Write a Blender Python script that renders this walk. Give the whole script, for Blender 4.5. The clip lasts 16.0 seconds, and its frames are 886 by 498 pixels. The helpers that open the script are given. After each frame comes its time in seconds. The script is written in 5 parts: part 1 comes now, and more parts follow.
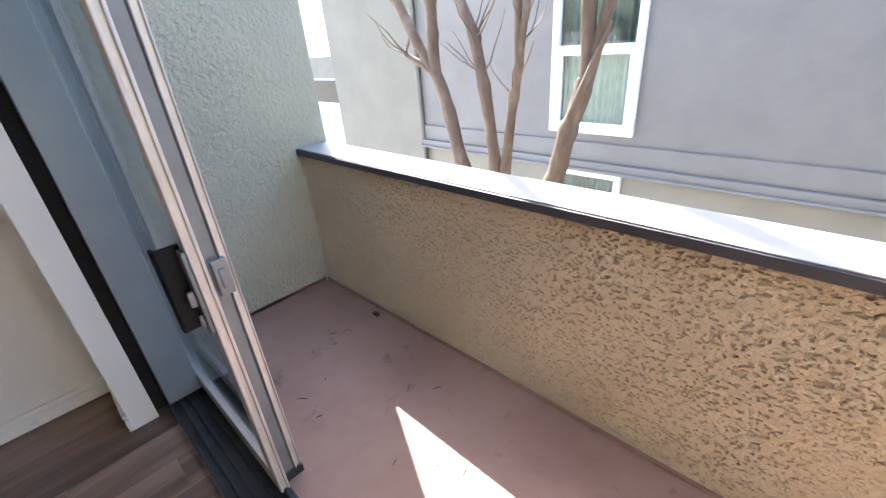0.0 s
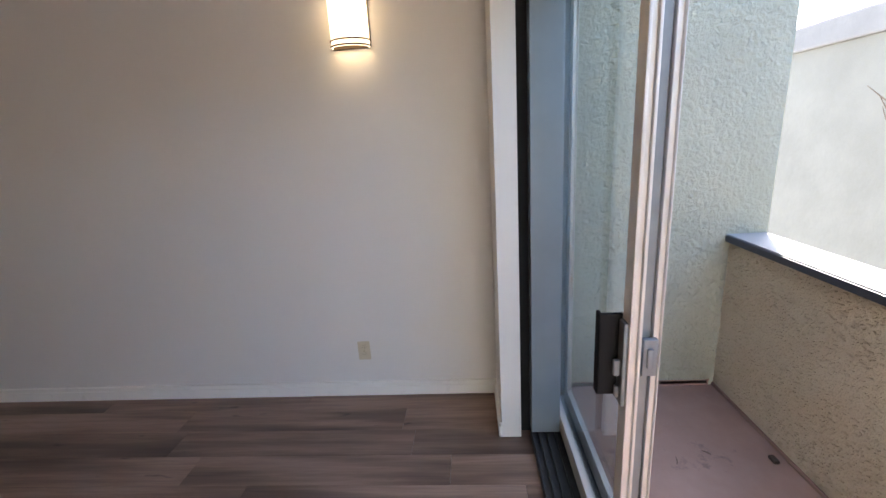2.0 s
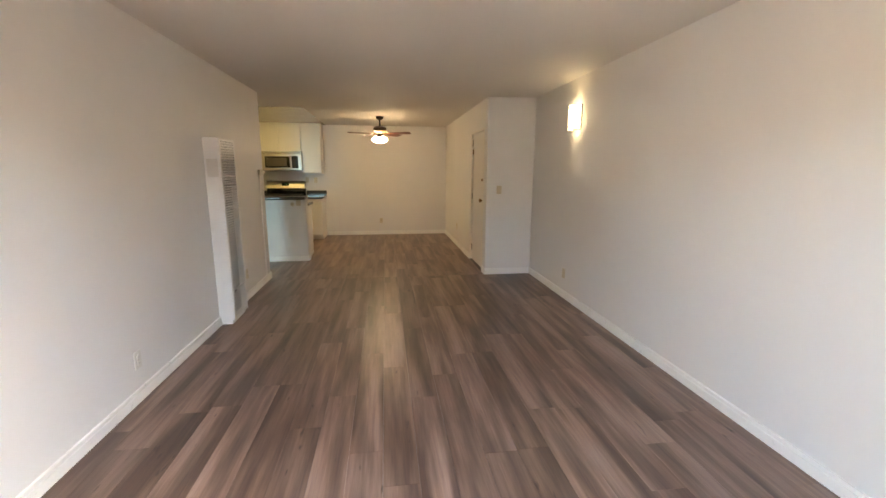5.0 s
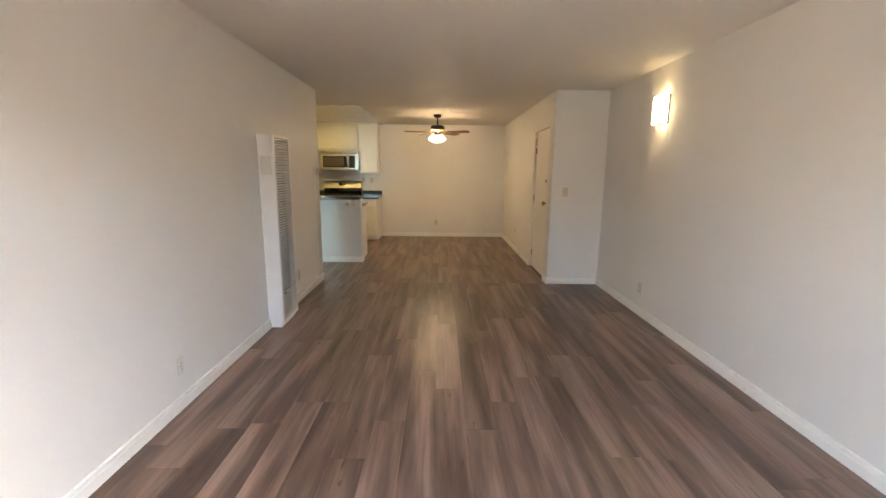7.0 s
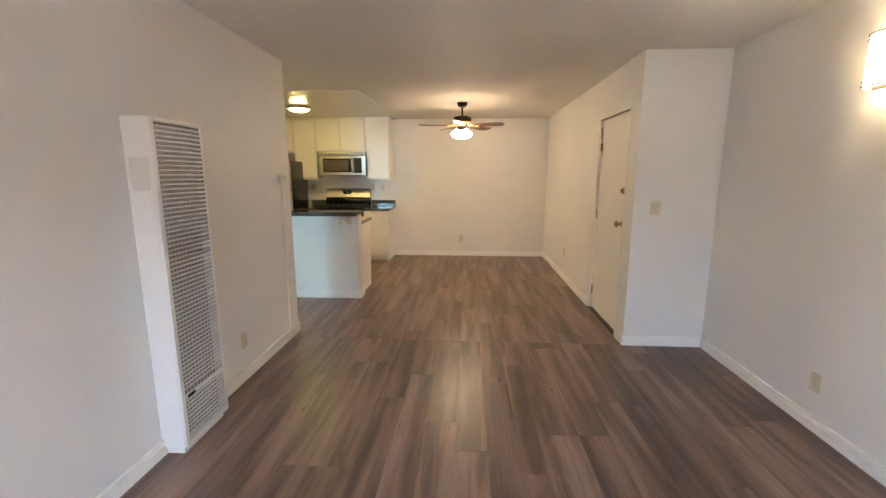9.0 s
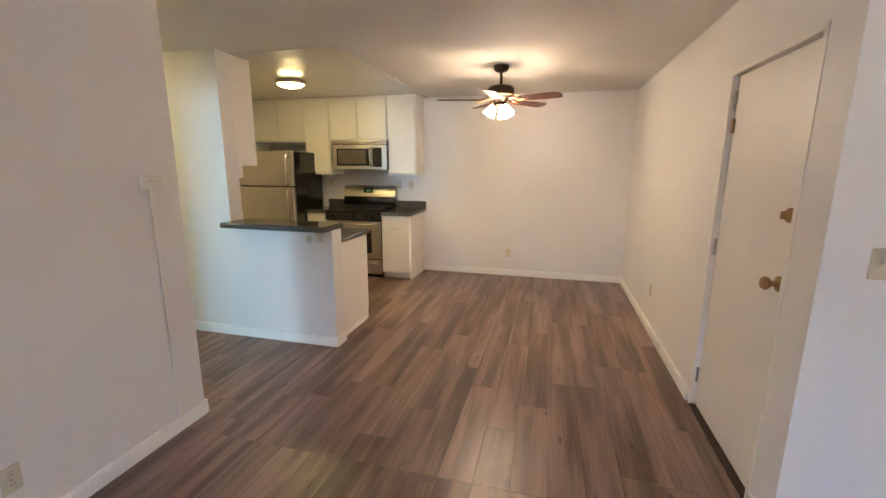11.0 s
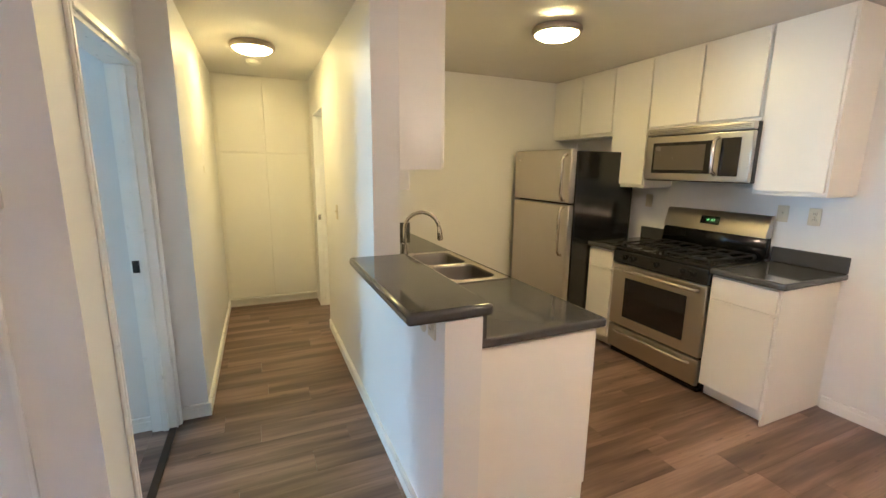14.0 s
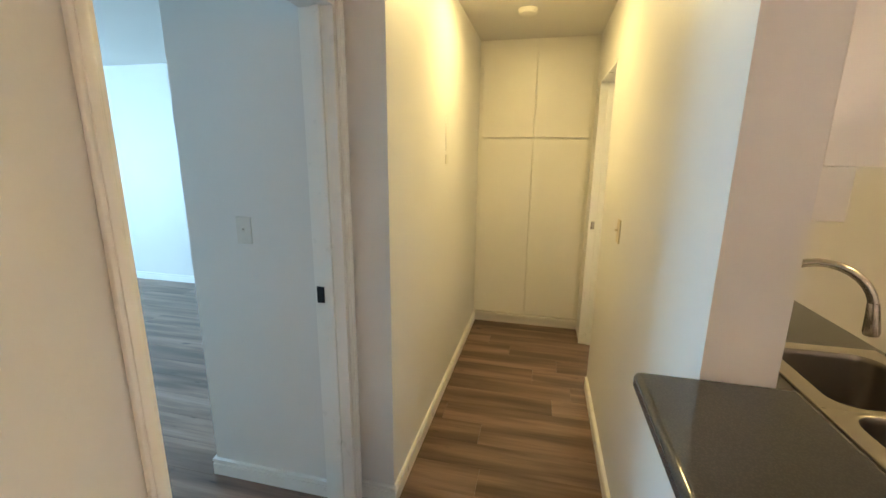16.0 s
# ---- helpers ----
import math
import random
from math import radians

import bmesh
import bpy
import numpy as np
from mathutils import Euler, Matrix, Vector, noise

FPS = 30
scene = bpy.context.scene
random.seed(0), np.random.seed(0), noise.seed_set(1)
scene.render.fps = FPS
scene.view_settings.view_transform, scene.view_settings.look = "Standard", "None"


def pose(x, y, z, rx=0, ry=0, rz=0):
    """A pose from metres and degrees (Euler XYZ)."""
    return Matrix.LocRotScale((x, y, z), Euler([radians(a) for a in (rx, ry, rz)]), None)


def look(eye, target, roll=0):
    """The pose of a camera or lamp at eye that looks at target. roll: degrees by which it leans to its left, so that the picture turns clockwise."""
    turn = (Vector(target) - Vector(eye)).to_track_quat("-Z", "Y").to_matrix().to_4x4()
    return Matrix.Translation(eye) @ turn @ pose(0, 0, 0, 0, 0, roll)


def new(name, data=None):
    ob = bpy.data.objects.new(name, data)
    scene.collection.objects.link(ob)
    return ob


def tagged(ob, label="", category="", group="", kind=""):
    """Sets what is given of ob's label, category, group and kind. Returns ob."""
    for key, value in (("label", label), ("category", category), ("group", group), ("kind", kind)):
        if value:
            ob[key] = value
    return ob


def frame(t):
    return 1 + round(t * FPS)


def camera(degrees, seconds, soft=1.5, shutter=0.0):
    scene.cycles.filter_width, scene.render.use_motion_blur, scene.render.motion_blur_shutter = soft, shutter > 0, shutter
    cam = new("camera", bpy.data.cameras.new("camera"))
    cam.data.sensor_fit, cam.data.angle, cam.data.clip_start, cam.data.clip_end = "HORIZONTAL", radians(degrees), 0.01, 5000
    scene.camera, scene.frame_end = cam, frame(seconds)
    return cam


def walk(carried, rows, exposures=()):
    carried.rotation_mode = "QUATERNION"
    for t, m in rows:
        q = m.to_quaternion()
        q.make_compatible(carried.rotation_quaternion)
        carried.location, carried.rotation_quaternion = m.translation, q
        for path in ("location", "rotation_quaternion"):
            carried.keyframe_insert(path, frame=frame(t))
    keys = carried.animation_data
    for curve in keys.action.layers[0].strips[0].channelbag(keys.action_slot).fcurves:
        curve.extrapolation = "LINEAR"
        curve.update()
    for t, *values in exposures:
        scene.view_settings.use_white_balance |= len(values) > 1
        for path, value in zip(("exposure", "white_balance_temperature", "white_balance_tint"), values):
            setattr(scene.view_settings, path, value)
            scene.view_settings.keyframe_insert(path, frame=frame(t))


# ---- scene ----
cam = camera(93.5, 16.0)
PATH = [
    (0, (0.149, 0.348, 1.368), (-1.127, 1.594, 0.464), -4.8),
    (0.5, (0.085, 0.383, 1.381), (-1.327, 1.482, 0.488), -5.3),
    (1, (0.151, 0.326, 1.386), (-1.466, 1.159, 0.556), -5.3),
    (1.5, (0.181, 0.232, 1.396), (-1.664, 0.598, 0.715), -4.6),
    (2, (0.047, 0.159, 1.433), (-1.881, 0.019, 0.918), -3.6),
    (2.5, (-0.11, 0.1, 1.48), (-1.993, -0.445, 1.085), -1.9),
    (3, (-0.248, 0.164, 1.446), (-1.935, -0.868, 1.141), -0.7),
    (3.5, (-0.295, 0.344, 1.462), (-1.597, -1.14, 1.141), -0.1),
    (4, (-0.241, 0.45, 1.482), (-1.078, -1.332, 1.129), -0.5),
    (4.5, (-0.084, 0.578, 1.45), (-0.576, -1.327, 1.093), 0.1),
    (5, (-0.028, 0.676, 1.47), (-0.294, -1.271, 1.099), 0.2),
    (7.5, (0.017, -0.006, 1.445), (0.016, -1.973, 1.082), 0.4),
    (8, (0.055, -0.452, 1.489), (0.082, -2.42, 1.13), 0.1),
    (8.5, (-0.006, -0.965, 1.479), (0.065, -2.932, 1.123), -0.1),
    (9, (-0.047, -1.465, 1.484), (0.074, -3.429, 1.13), -0.0),
    (11.5, (-0.527, -3.719, 1.545), (0.149, -5.558, 1.142), -0.0),
    (12, (-0.543, -4.18, 1.545), (0.372, -5.919, 1.171), -0.1),
    (12.5, (-0.578, -4.63, 1.554), (0.617, -6.192, 1.191), 0.2),
    (13, (-0.51, -5.019, 1.553), (0.927, -6.364, 1.197), 0.6),
    (13.5, (-0.277, -5.369, 1.551), (1.352, -6.474, 1.197), 0.4),
    (14, (0.001, -5.717, 1.529), (1.798, -6.51, 1.15), 0.7),
    (14.5, (0.32, -5.88, 1.526), (2.214, -6.382, 1.128), 0.8),
    (15, (0.671, -5.92, 1.531), (2.618, -6.157, 1.138), 0.6),
    (15.5, (0.993, -5.95, 1.533), (2.947, -5.857, 1.113), 0.8),
    (16, (1.258, -5.91, 1.537), (3.155, -5.463, 1.089), 0.6),
]
walk(cam, [(t, look(eye, target, roll)) for t, eye, target, roll in PATH],
     [(0.0, 2.85, 6300, 10), (1.5, 2.95, 6300, 10), (2.5, 3.25, 6450, 11), (3.5, 3.5, 6350, 6), (4.0, 3.95, 6450, 6), (4.5, 4.35, 6700, 6), (5.0, 4.4, 6900, 5),
      (7.5, 4.55, 6750, 5), (9.0, 4.9, 6200, 7), (12.0, 5.0, 5550, 11), (14.0, 5.2, 5350, 11), (15.0, 5.25, 5550, 11), (15.5, 5.2, 5650, 11), (16.0, 4.9, 5750, 12)])

# ---- world and sun ----
world = bpy.data.worlds.new("sky")
scene.world = world
world.use_nodes = True
wn = world.node_tree
sky = wn.nodes.new("ShaderNodeTexSky")
sky.sky_type = "NISHITA"
sky.sun_disc = False
sky.sun_elevation = radians(45)
sky.sun_rotation = radians(-63)
sky.air_density, sky.dust_density, sky.ozone_density = 0.9, 2.0, 0.8
wn.links.new(sky.outputs["Color"], wn.nodes["Background"].inputs["Color"])
wn.nodes["Background"].inputs["Strength"].default_value = 0.15

sun = new("sun", bpy.data.lights.new("sun", "SUN"))
sun.data.energy, sun.data.angle, sun.data.color = 5.0, radians(0.5), (1.0, 0.94, 0.85)
sun.matrix_world = look((-20, 12, 20), (-20 + 0.63, 12 - 0.322, 20 - 0.707))

# daylight through the bedroom window, which no view shows
day = new("bedroom_daylight", bpy.data.lights.new("bedroom_daylight", "AREA"))
day.data.shape, day.data.size, day.data.size_y = "RECTANGLE", 1.25, 1.5
day.data.energy, day.data.color = 5.4, (0.46, 0.74, 0.90)
day.matrix_world = look((3.05, 0.36, 1.35), (3.05, -3.0, 1.2))

SCONCE, FAN, FLUSH, VANITY = 0.30, 4.7, 2.7, 3.0


# ---- materials ----
def nodes_of(name):
    m = bpy.data.materials.new(name)
    m.use_nodes = True
    nt = m.node_tree
    return m, nt, nt.nodes["Principled BSDF"]


def N(nt, kind, **values):
    n = nt.nodes.new(kind)
    for k, v in values.items():
        n.inputs[k].default_value = v
    return n


def coords(nt, scale=(1, 1, 1), scatter=0.0):
    tc = nt.nodes.new("ShaderNodeTexCoord")
    mp = nt.nodes.new("ShaderNodeMapping")
    mp.inputs["Scale"].default_value = scale
    if scatter:
        info = nt.nodes.new("ShaderNodeObjectInfo")
        mul = nt.nodes.new("ShaderNodeMath")
        mul.operation = "MULTIPLY"
        mul.inputs[1].default_value = scatter
        add = nt.nodes.new("ShaderNodeVectorMath")
        add.operation = "ADD"
        nt.links.new(info.outputs["Random"], mul.inputs[0])
        nt.links.new(tc.outputs["Object"], add.inputs[0])
        nt.links.new(mul.outputs[0], add.inputs[1])
        nt.links.new(add.outputs[0], mp.inputs["Vector"])
    else:
        nt.links.new(tc.outputs["Object"], mp.inputs["Vector"])
    return mp.outputs["Vector"]


def noise_tex(nt, vec, scale, detail=4.0, rough=0.55):
    n = N(nt, "ShaderNodeTexNoise", Scale=scale, Detail=detail, Roughness=rough)
    nt.links.new(vec, n.inputs["Vector"])
    return n.outputs["Fac"]


def ramp(nt, fac, stops):
    r = nt.nodes.new("ShaderNodeValToRGB")
    el = r.color_ramp.elements
    while len(el) < len(stops):
        el.new(0.5)
    for e, (p, c) in zip(el, stops):
        e.position, e.color = p, (*c, 1) if len(c) == 3 else c
    nt.links.new(fac, r.inputs["Fac"])
    return r.outputs["Color"]


def grey(a, b):
    return [(0.0, (a, a, a)), (1.0, (b, b, b))]


def mixed(nt, fac, a, b, mode="MIX"):
    m = nt.nodes.new("ShaderNodeMix")
    m.data_type, m.blend_type = "RGBA", mode
    for sock, v in ((m.inputs["Factor"], fac), (m.inputs[6], a), (m.inputs[7], b)):
        if isinstance(v, (int, float)):
            sock.default_value = v
        elif isinstance(v, tuple):
            sock.default_value = (*v, 1)
        else:
            nt.links.new(v, sock)
    return m.outputs[2]


def bump(nt, bsdf, height, strength, distance):
    b = N(nt, "ShaderNodeBump", Strength=strength, Distance=distance)
    nt.links.new(height, b.inputs["Height"])
    nt.links.new(b.outputs["Normal"], bsdf.inputs["Normal"])


def plain(name, color, rough=0.5, metal=0.0, vary=0.06, scale=3.0, grain=0.0, grain_scale=120.0, scatter=0.0, coat=0.0, gloss_vary=0.08):
    """A painted, plastic or metal surface: large soft variation, fine relief, uneven gloss."""
    m, nt, b = nodes_of(name)
    v = coords(nt, scatter=scatter)
    big = noise_tex(nt, v, scale, 5)
    lo = tuple(c * (1 - vary) for c in color)
    hi = tuple(min(1, c * (1 + vary)) for c in color)
    nt.links.new(ramp(nt, big, [(0.3, lo), (0.7, hi)]), b.inputs["Base Color"])
    nt.links.new(ramp(nt, noise_tex(nt, v, scale * 4, 3), grey(max(0.02, rough - gloss_vary), min(1, rough + gloss_vary))), b.inputs["Roughness"])
    b.inputs["Metallic"].default_value = metal
    b.inputs["Coat Weight"].default_value = coat
    if grain:
        bump(nt, b, noise_tex(nt, v, grain_scale, 3), grain, 0.002)
    return m


WALL = plain("wall_paint", (0.77, 0.755, 0.725), 0.50, vary=0.035, scale=0.8, grain=0.22, grain_scale=55)
CEILING = plain("ceiling_paint", (0.70, 0.675, 0.63), 0.62, vary=0.03, scale=0.7, grain=0.9, grain_scale=70)
CEILINGGLOSS = plain("kitchen_ceiling_enamel", (0.68, 0.65, 0.585), 0.20, vary=0.03, scale=1.5, grain=0.30, grain_scale=60, gloss_vary=0.05)
TRIM = plain("trim_paint", (0.87, 0.86, 0.82), 0.30, vary=0.03, scale=4, grain=0.08, grain_scale=60)
CABINET = plain("cabinet_enamel", (0.82, 0.79, 0.72), 0.32, vary=0.015, scale=3, grain=0.04, grain_scale=60, gloss_vary=0.04)
DOORPAINT = plain("door_paint", (0.80, 0.765, 0.70), 0.40, vary=0.03, scale=2, grain=0.06, grain_scale=60, gloss_vary=0.03)
PLATE = plain("ivory_plastic", (0.62, 0.55, 0.40), 0.35, vary=0.03, scale=20)
PLATEWHITE = plain("white_plastic", (0.70, 0.68, 0.62), 0.35, vary=0.03, scale=20)
DARK = plain("dark_slot", (0.02, 0.018, 0.015), 0.6)
HEATER = plain("heater_enamel", (0.80, 0.79, 0.76), 0.35, vary=0.03, scale=3, grain=0.04)
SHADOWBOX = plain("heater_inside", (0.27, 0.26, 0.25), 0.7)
STEEL = plain("stainless_steel", (0.56, 0.52, 0.465), 0.36, 1.0, vary=0.02, scale=2, gloss_vary=0.02)
# Darker copy of the rim's steel, with the shade inside the bowls in its colour.
BASINSHADED = plain("shaded_sink_steel", (0.30, 0.28, 0.26), 0.30, 1.0, vary=0.02, scale=2, gloss_vary=0.01)
CHROME = plain("brushed_nickel", (0.62, 0.58, 0.53), 0.24, 1.0, vary=0.04, scale=12)
LAMPRIM = plain("bronze_nickel", (0.36, 0.30, 0.24), 0.35, 0.8, vary=0.05, scale=12)
BRASS = plain("aged_brass", (0.34, 0.22, 0.10), 0.38, 1.0, vary=0.12, scale=30)
BLACK = plain("black_enamel", (0.012, 0.012, 0.012), 0.16, vary=0.2, scale=5)
IRON = plain("cast_iron", (0.02, 0.02, 0.02), 0.55, vary=0.2, scale=30, grain=0.3, grain_scale=300)
OVENGLASS = plain("oven_glass", (0.015, 0.013, 0.012), 0.06, vary=0.1)
BRONZE = plain("dark_bronze", (0.055, 0.036, 0.024), 0.35, 0.7, vary=0.15, scale=20)
BLADE = plain("walnut_blade", (0.10, 0.034, 0.022), 0.50, vary=0.25, scale=9, scatter=5)
ALU = plain("mill_aluminium", (0.62, 0.58, 0.54), 0.42, 0.25, vary=0.10, scale=9, grain=0.12, grain_scale=90)
ALUDARK = plain("dull_aluminium", (0.19, 0.20, 0.21), 0.5, 0.3, vary=0.15, scale=12)
STUBREFLECTION = plain("stub_reflection_grey", (0.22, 0.26, 0.28), 0.35, vary=0.05, scale=6)
TRACK = plain("dark_track", (0.055, 0.058, 0.062), 0.45, 0.4, vary=0.2, scale=15)
GRIPANDGAP = plain("black_grip_and_gap", (0.006, 0.006, 0.007), 0.85)
CAPDARK = plain("dark_cap_flashing", (0.045, 0.045, 0.055), 0.5, vary=0.25, scale=6, grain=0.2)
WINFRAME = plain("white_vinyl", (0.80, 0.80, 0.79), 0.4, vary=0.04, scale=5)
CURTAIN = plain("pale_green_curtain", (0.74, 0.80, 0.70), 0.9, vary=0.12, scale=8)
BLINDS = plain("grey_green_blind", (0.18, 0.24, 0.21), 0.8, vary=0.15, scale=8)
CLAYWHITE = plain("white_siding", (0.72, 0.71, 0.68), 0.7, vary=0.06, scale=1)
ROOF = plain("grey_roofing", (0.16, 0.15, 0.14), 0.9, vary=0.2, scale=2, grain=0.6)
GROUND = plain("alley_concrete", (0.36, 0.35, 0.33), 0.9, vary=0.15, scale=0.6, grain=0.5, grain_scale=40)
LEAF = plain("dry_leaf", (0.06, 0.035, 0.02), 0.8, vary=0.3, scale=30)
CREAMTILE = plain("bath_paint", (0.80, 0.765, 0.69), 0.4, vary=0.03)
PORCELAIN = plain("porcelain", (0.80, 0.79, 0.76), 0.12, vary=0.02)
CONDUIT = plain("white_conduit", (0.80, 0.79, 0.76), 0.4, vary=0.03)


def wood_floor():
    """Vinyl planks: each one its own tone, broad light and dark bands along it, fine grain and knots."""
    m, nt, b = nodes_of("plank_wood")
    info = nt.nodes.new("ShaderNodeObjectInfo")
    tone = ramp(nt, info.outputs["Random"], [(0.0, (0.74, 0.73, 0.72)), (0.35, (0.98, 0.97, 0.96)), (0.7, (1.14, 1.14, 1.15)), (1.0, (0.84, 0.82, 0.80))])
    band = noise_tex(nt, coords(nt, (6.5, 0.55, 1), 37), 1.5, 3, 0.5)
    c = ramp(nt, band, [(0.34, (0.108, 0.066, 0.047)), (0.46, (0.175, 0.111, 0.081)), (0.56, (0.255, 0.168, 0.125)), (0.70, (0.315, 0.214, 0.164))])
    c = mixed(nt, 1.0, c, tone, "MULTIPLY")
    streak = noise_tex(nt, coords(nt, (30.0, 1.3, 1), 19), 1.6, 4, 0.6)
    c = mixed(nt, 0.5, c, ramp(nt, streak, [(0.36, (0.66, 0.63, 0.60)), (0.56, (1.08, 1.08, 1.08))]), "MULTIPLY")
    fine = noise_tex(nt, coords(nt, (95, 3.0, 1), 53), 2.0, 6, 0.65)
    c = mixed(nt, 0.75, c, ramp(nt, fine, [(0.3, (0.78, 0.76, 0.74)), (0.7, (1.14, 1.13, 1.12))]), "MULTIPLY")
    knots = noise_tex(nt, coords(nt, (13, 3.4, 1), 71), 1.9, 2, 0.4)
    c = mixed(nt, ramp(nt, knots, [(0.70, (0, 0, 0)), (0.78, (0.8, 0.8, 0.8))]), c, (0.040, 0.025, 0.018))
    nt.links.new(c, b.inputs["Base Color"])
    nt.links.new(ramp(nt, fine, grey(0.27, 0.42)), b.inputs["Roughness"])
    bump(nt, b, fine, 0.12, 0.001)
    return m


def counter_stone():
    m, nt, b = nodes_of("dark_counter")
    v = coords(nt)
    vor = N(nt, "ShaderNodeTexVoronoi", Scale=260.0)
    nt.links.new(v, vor.inputs["Vector"])
    c = ramp(nt, vor.outputs["Distance"], [(0.1, (0.086, 0.084, 0.082)), (0.6, (0.066, 0.066, 0.067))])
    c = mixed(nt, 0.6, c, ramp(nt, noise_tex(nt, v, 5, 5), grey(0.7, 1.3)), "MULTIPLY")
    nt.links.new(c, b.inputs["Base Color"])
    nt.links.new(ramp(nt, noise_tex(nt, v, 9, 4), grey(0.045, 0.085)), b.inputs["Roughness"])
    return m


def stucco(name, lo, hi, scale, depth):
    """Trowelled lace stucco: raised blobs with flat gaps, fine sand over it."""
    m, nt, b = nodes_of(name)
    v = coords(nt)
    warp = N(nt, "ShaderNodeTexNoise", Scale=scale * 0.8, Detail=3.0)
    nt.links.new(v, warp.inputs["Vector"])
    add = nt.nodes.new("ShaderNodeVectorMath")
    add.operation = "MULTIPLY_ADD"
    add.inputs[1].default_value = (0.03, 0.03, 0.03)
    nt.links.new(warp.outputs["Color"], add.inputs[0])
    nt.links.new(v, add.inputs[2])
    lace = noise_tex(nt, add.outputs[0], scale, 3, 0.5)
    ridge = ramp(nt, lace, [(0.34, (0, 0, 0)), (0.66, (1, 1, 1))])
    sand = noise_tex(nt, v, scale * 7, 4, 0.6)
    h = mixed(nt, 0.22, ridge, sand)
    blotch = noise_tex(nt, v, 1.6, 6, 0.6)
    nt.links.new(mixed(nt, 0.5, ramp(nt, blotch, [(0.3, lo), (0.7, hi)]), ramp(nt, sand, grey(0.75, 1.2)), "MULTIPLY"), b.inputs["Base Color"])
    b.inputs["Roughness"].default_value = 0.9
    bump(nt, b, h, 1.0, depth)
    return m


def balcony_concrete():
    m, nt, b = nodes_of("painted_concrete")
    v = coords(nt)
    c = ramp(nt, noise_tex(nt, v, 1.7, 7, 0.62), [(0.28, (0.24, 0.138, 0.102)), (0.5, (0.31, 0.188, 0.146)), (0.72, (0.38, 0.245, 0.20))])
    stain = ramp(nt, noise_tex(nt, v, 5.5, 5, 0.7), [(0.60, (0, 0, 0)), (0.70, (0.6, 0.6, 0.6))])
    c = mixed(nt, stain, c, (0.10, 0.070, 0.065))
    dust = ramp(nt, noise_tex(nt, v, 26, 4, 0.7), [(0.66, (0, 0, 0)), (0.76, (0.5, 0.5, 0.5))])
    c = mixed(nt, dust, c, (0.34, 0.27, 0.25))
    nt.links.new(c, b.inputs["Base Color"])
    nt.links.new(ramp(nt, noise_tex(nt, v, 7, 4), grey(0.45, 0.75)), b.inputs["Roughness"])
    bump(nt, b, noise_tex(nt, v, 40, 5), 0.25, 0.003)
    return m


def bark():
    m, nt, b = nodes_of("smooth_bark")
    v = coords(nt, (1, 1, 0.35))
    c = ramp(nt, noise_tex(nt, v, 9, 6, 0.6), [(0.3, (0.075, 0.050, 0.036)), (0.55, (0.135, 0.094, 0.070)), (0.75, (0.24, 0.19, 0.15))])
    nt.links.new(c, b.inputs["Base Color"])
    b.inputs["Roughness"].default_value = 0.8
    bump(nt, b, noise_tex(nt, v, 30, 5), 0.5, 0.006)
    return m


def glass(name, tint=(0.93, 0.97, 0.96), shine=0.0):
    m, nt, b = nodes_of(name)
    clear = N(nt, "ShaderNodeBsdfTransparent", Color=(*tint, 1))
    gloss = N(nt, "ShaderNodeBsdfGlossy", Roughness=0.01)
    lw = N(nt, "ShaderNodeLayerWeight", Blend=0.5)
    pw = nt.nodes.new("ShaderNodeMath")
    pw.operation = "POWER"
    pw.inputs[1].default_value = 5.0
    nt.links.new(lw.outputs["Facing"], pw.inputs[0])
    fr = nt.nodes.new("ShaderNodeMath")
    fr.operation = "MULTIPLY_ADD"
    fr.inputs[1].default_value, fr.inputs[2].default_value = 0.95, 0.04
    nt.links.new(pw.outputs[0], fr.inputs[0])
    mx = nt.nodes.new("ShaderNodeMixShader")
    nt.links.new(fr.outputs[0], mx.inputs[0])
    nt.links.new(clear.outputs[0], mx.inputs[1])
    nt.links.new(gloss.outputs[0], mx.inputs[2])
    nt.links.new(mx.outputs[0], nt.nodes["Material Output"].inputs["Surface"])
    return m


def glow(name, color, strength):
    m, nt, b = nodes_of(name)
    b.inputs["Base Color"].default_value = (0.85, 0.82, 0.75, 1)
    b.inputs["Roughness"].default_value = 0.4
    b.inputs["Emission Color"].default_value = (*color, 1)
    b.inputs["Emission Strength"].default_value = strength
    return m


PLANK = wood_floor()
COUNTER = counter_stone()
STUCCO = stucco("lace_stucco", (0.54, 0.445, 0.305), (0.63, 0.535, 0.385), 80, 0.004)
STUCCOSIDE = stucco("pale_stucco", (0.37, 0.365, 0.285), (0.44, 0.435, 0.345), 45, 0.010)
FACADE = stucco("grey_facade", (0.175, 0.167, 0.163), (0.215, 0.206, 0.20), 14, 0.002)
FACADELOW = stucco("beige_facade", (0.215, 0.20, 0.17), (0.26, 0.24, 0.207), 14, 0.002)
FACADEPALE = stucco("pale_facade", (0.17, 0.162, 0.14), (0.205, 0.196, 0.17), 12, 0.002)
# Lighter, warmer stucco on the unseen front wall, to bounce sun onto the parapet.
BOUNCESTUCCO = stucco("bounce_stucco", (0.60, 0.51, 0.39), (0.66, 0.57, 0.45), 45, 0.006)
# White paint taken down to grey so the sunlit cap bleaches less.
CAPTOP = plain("toned_down_cap_paint", (0.29, 0.287, 0.28), 0.7, vary=0.08, scale=5, grain=0.3, grain_scale=60)
CONCRETE = balcony_concrete()
BARK = bark()
GLASS = glass("door_glass", (0.95, 0.98, 0.975))
WINGLASS = glass("window_glass", (0.85, 0.9, 0.88))
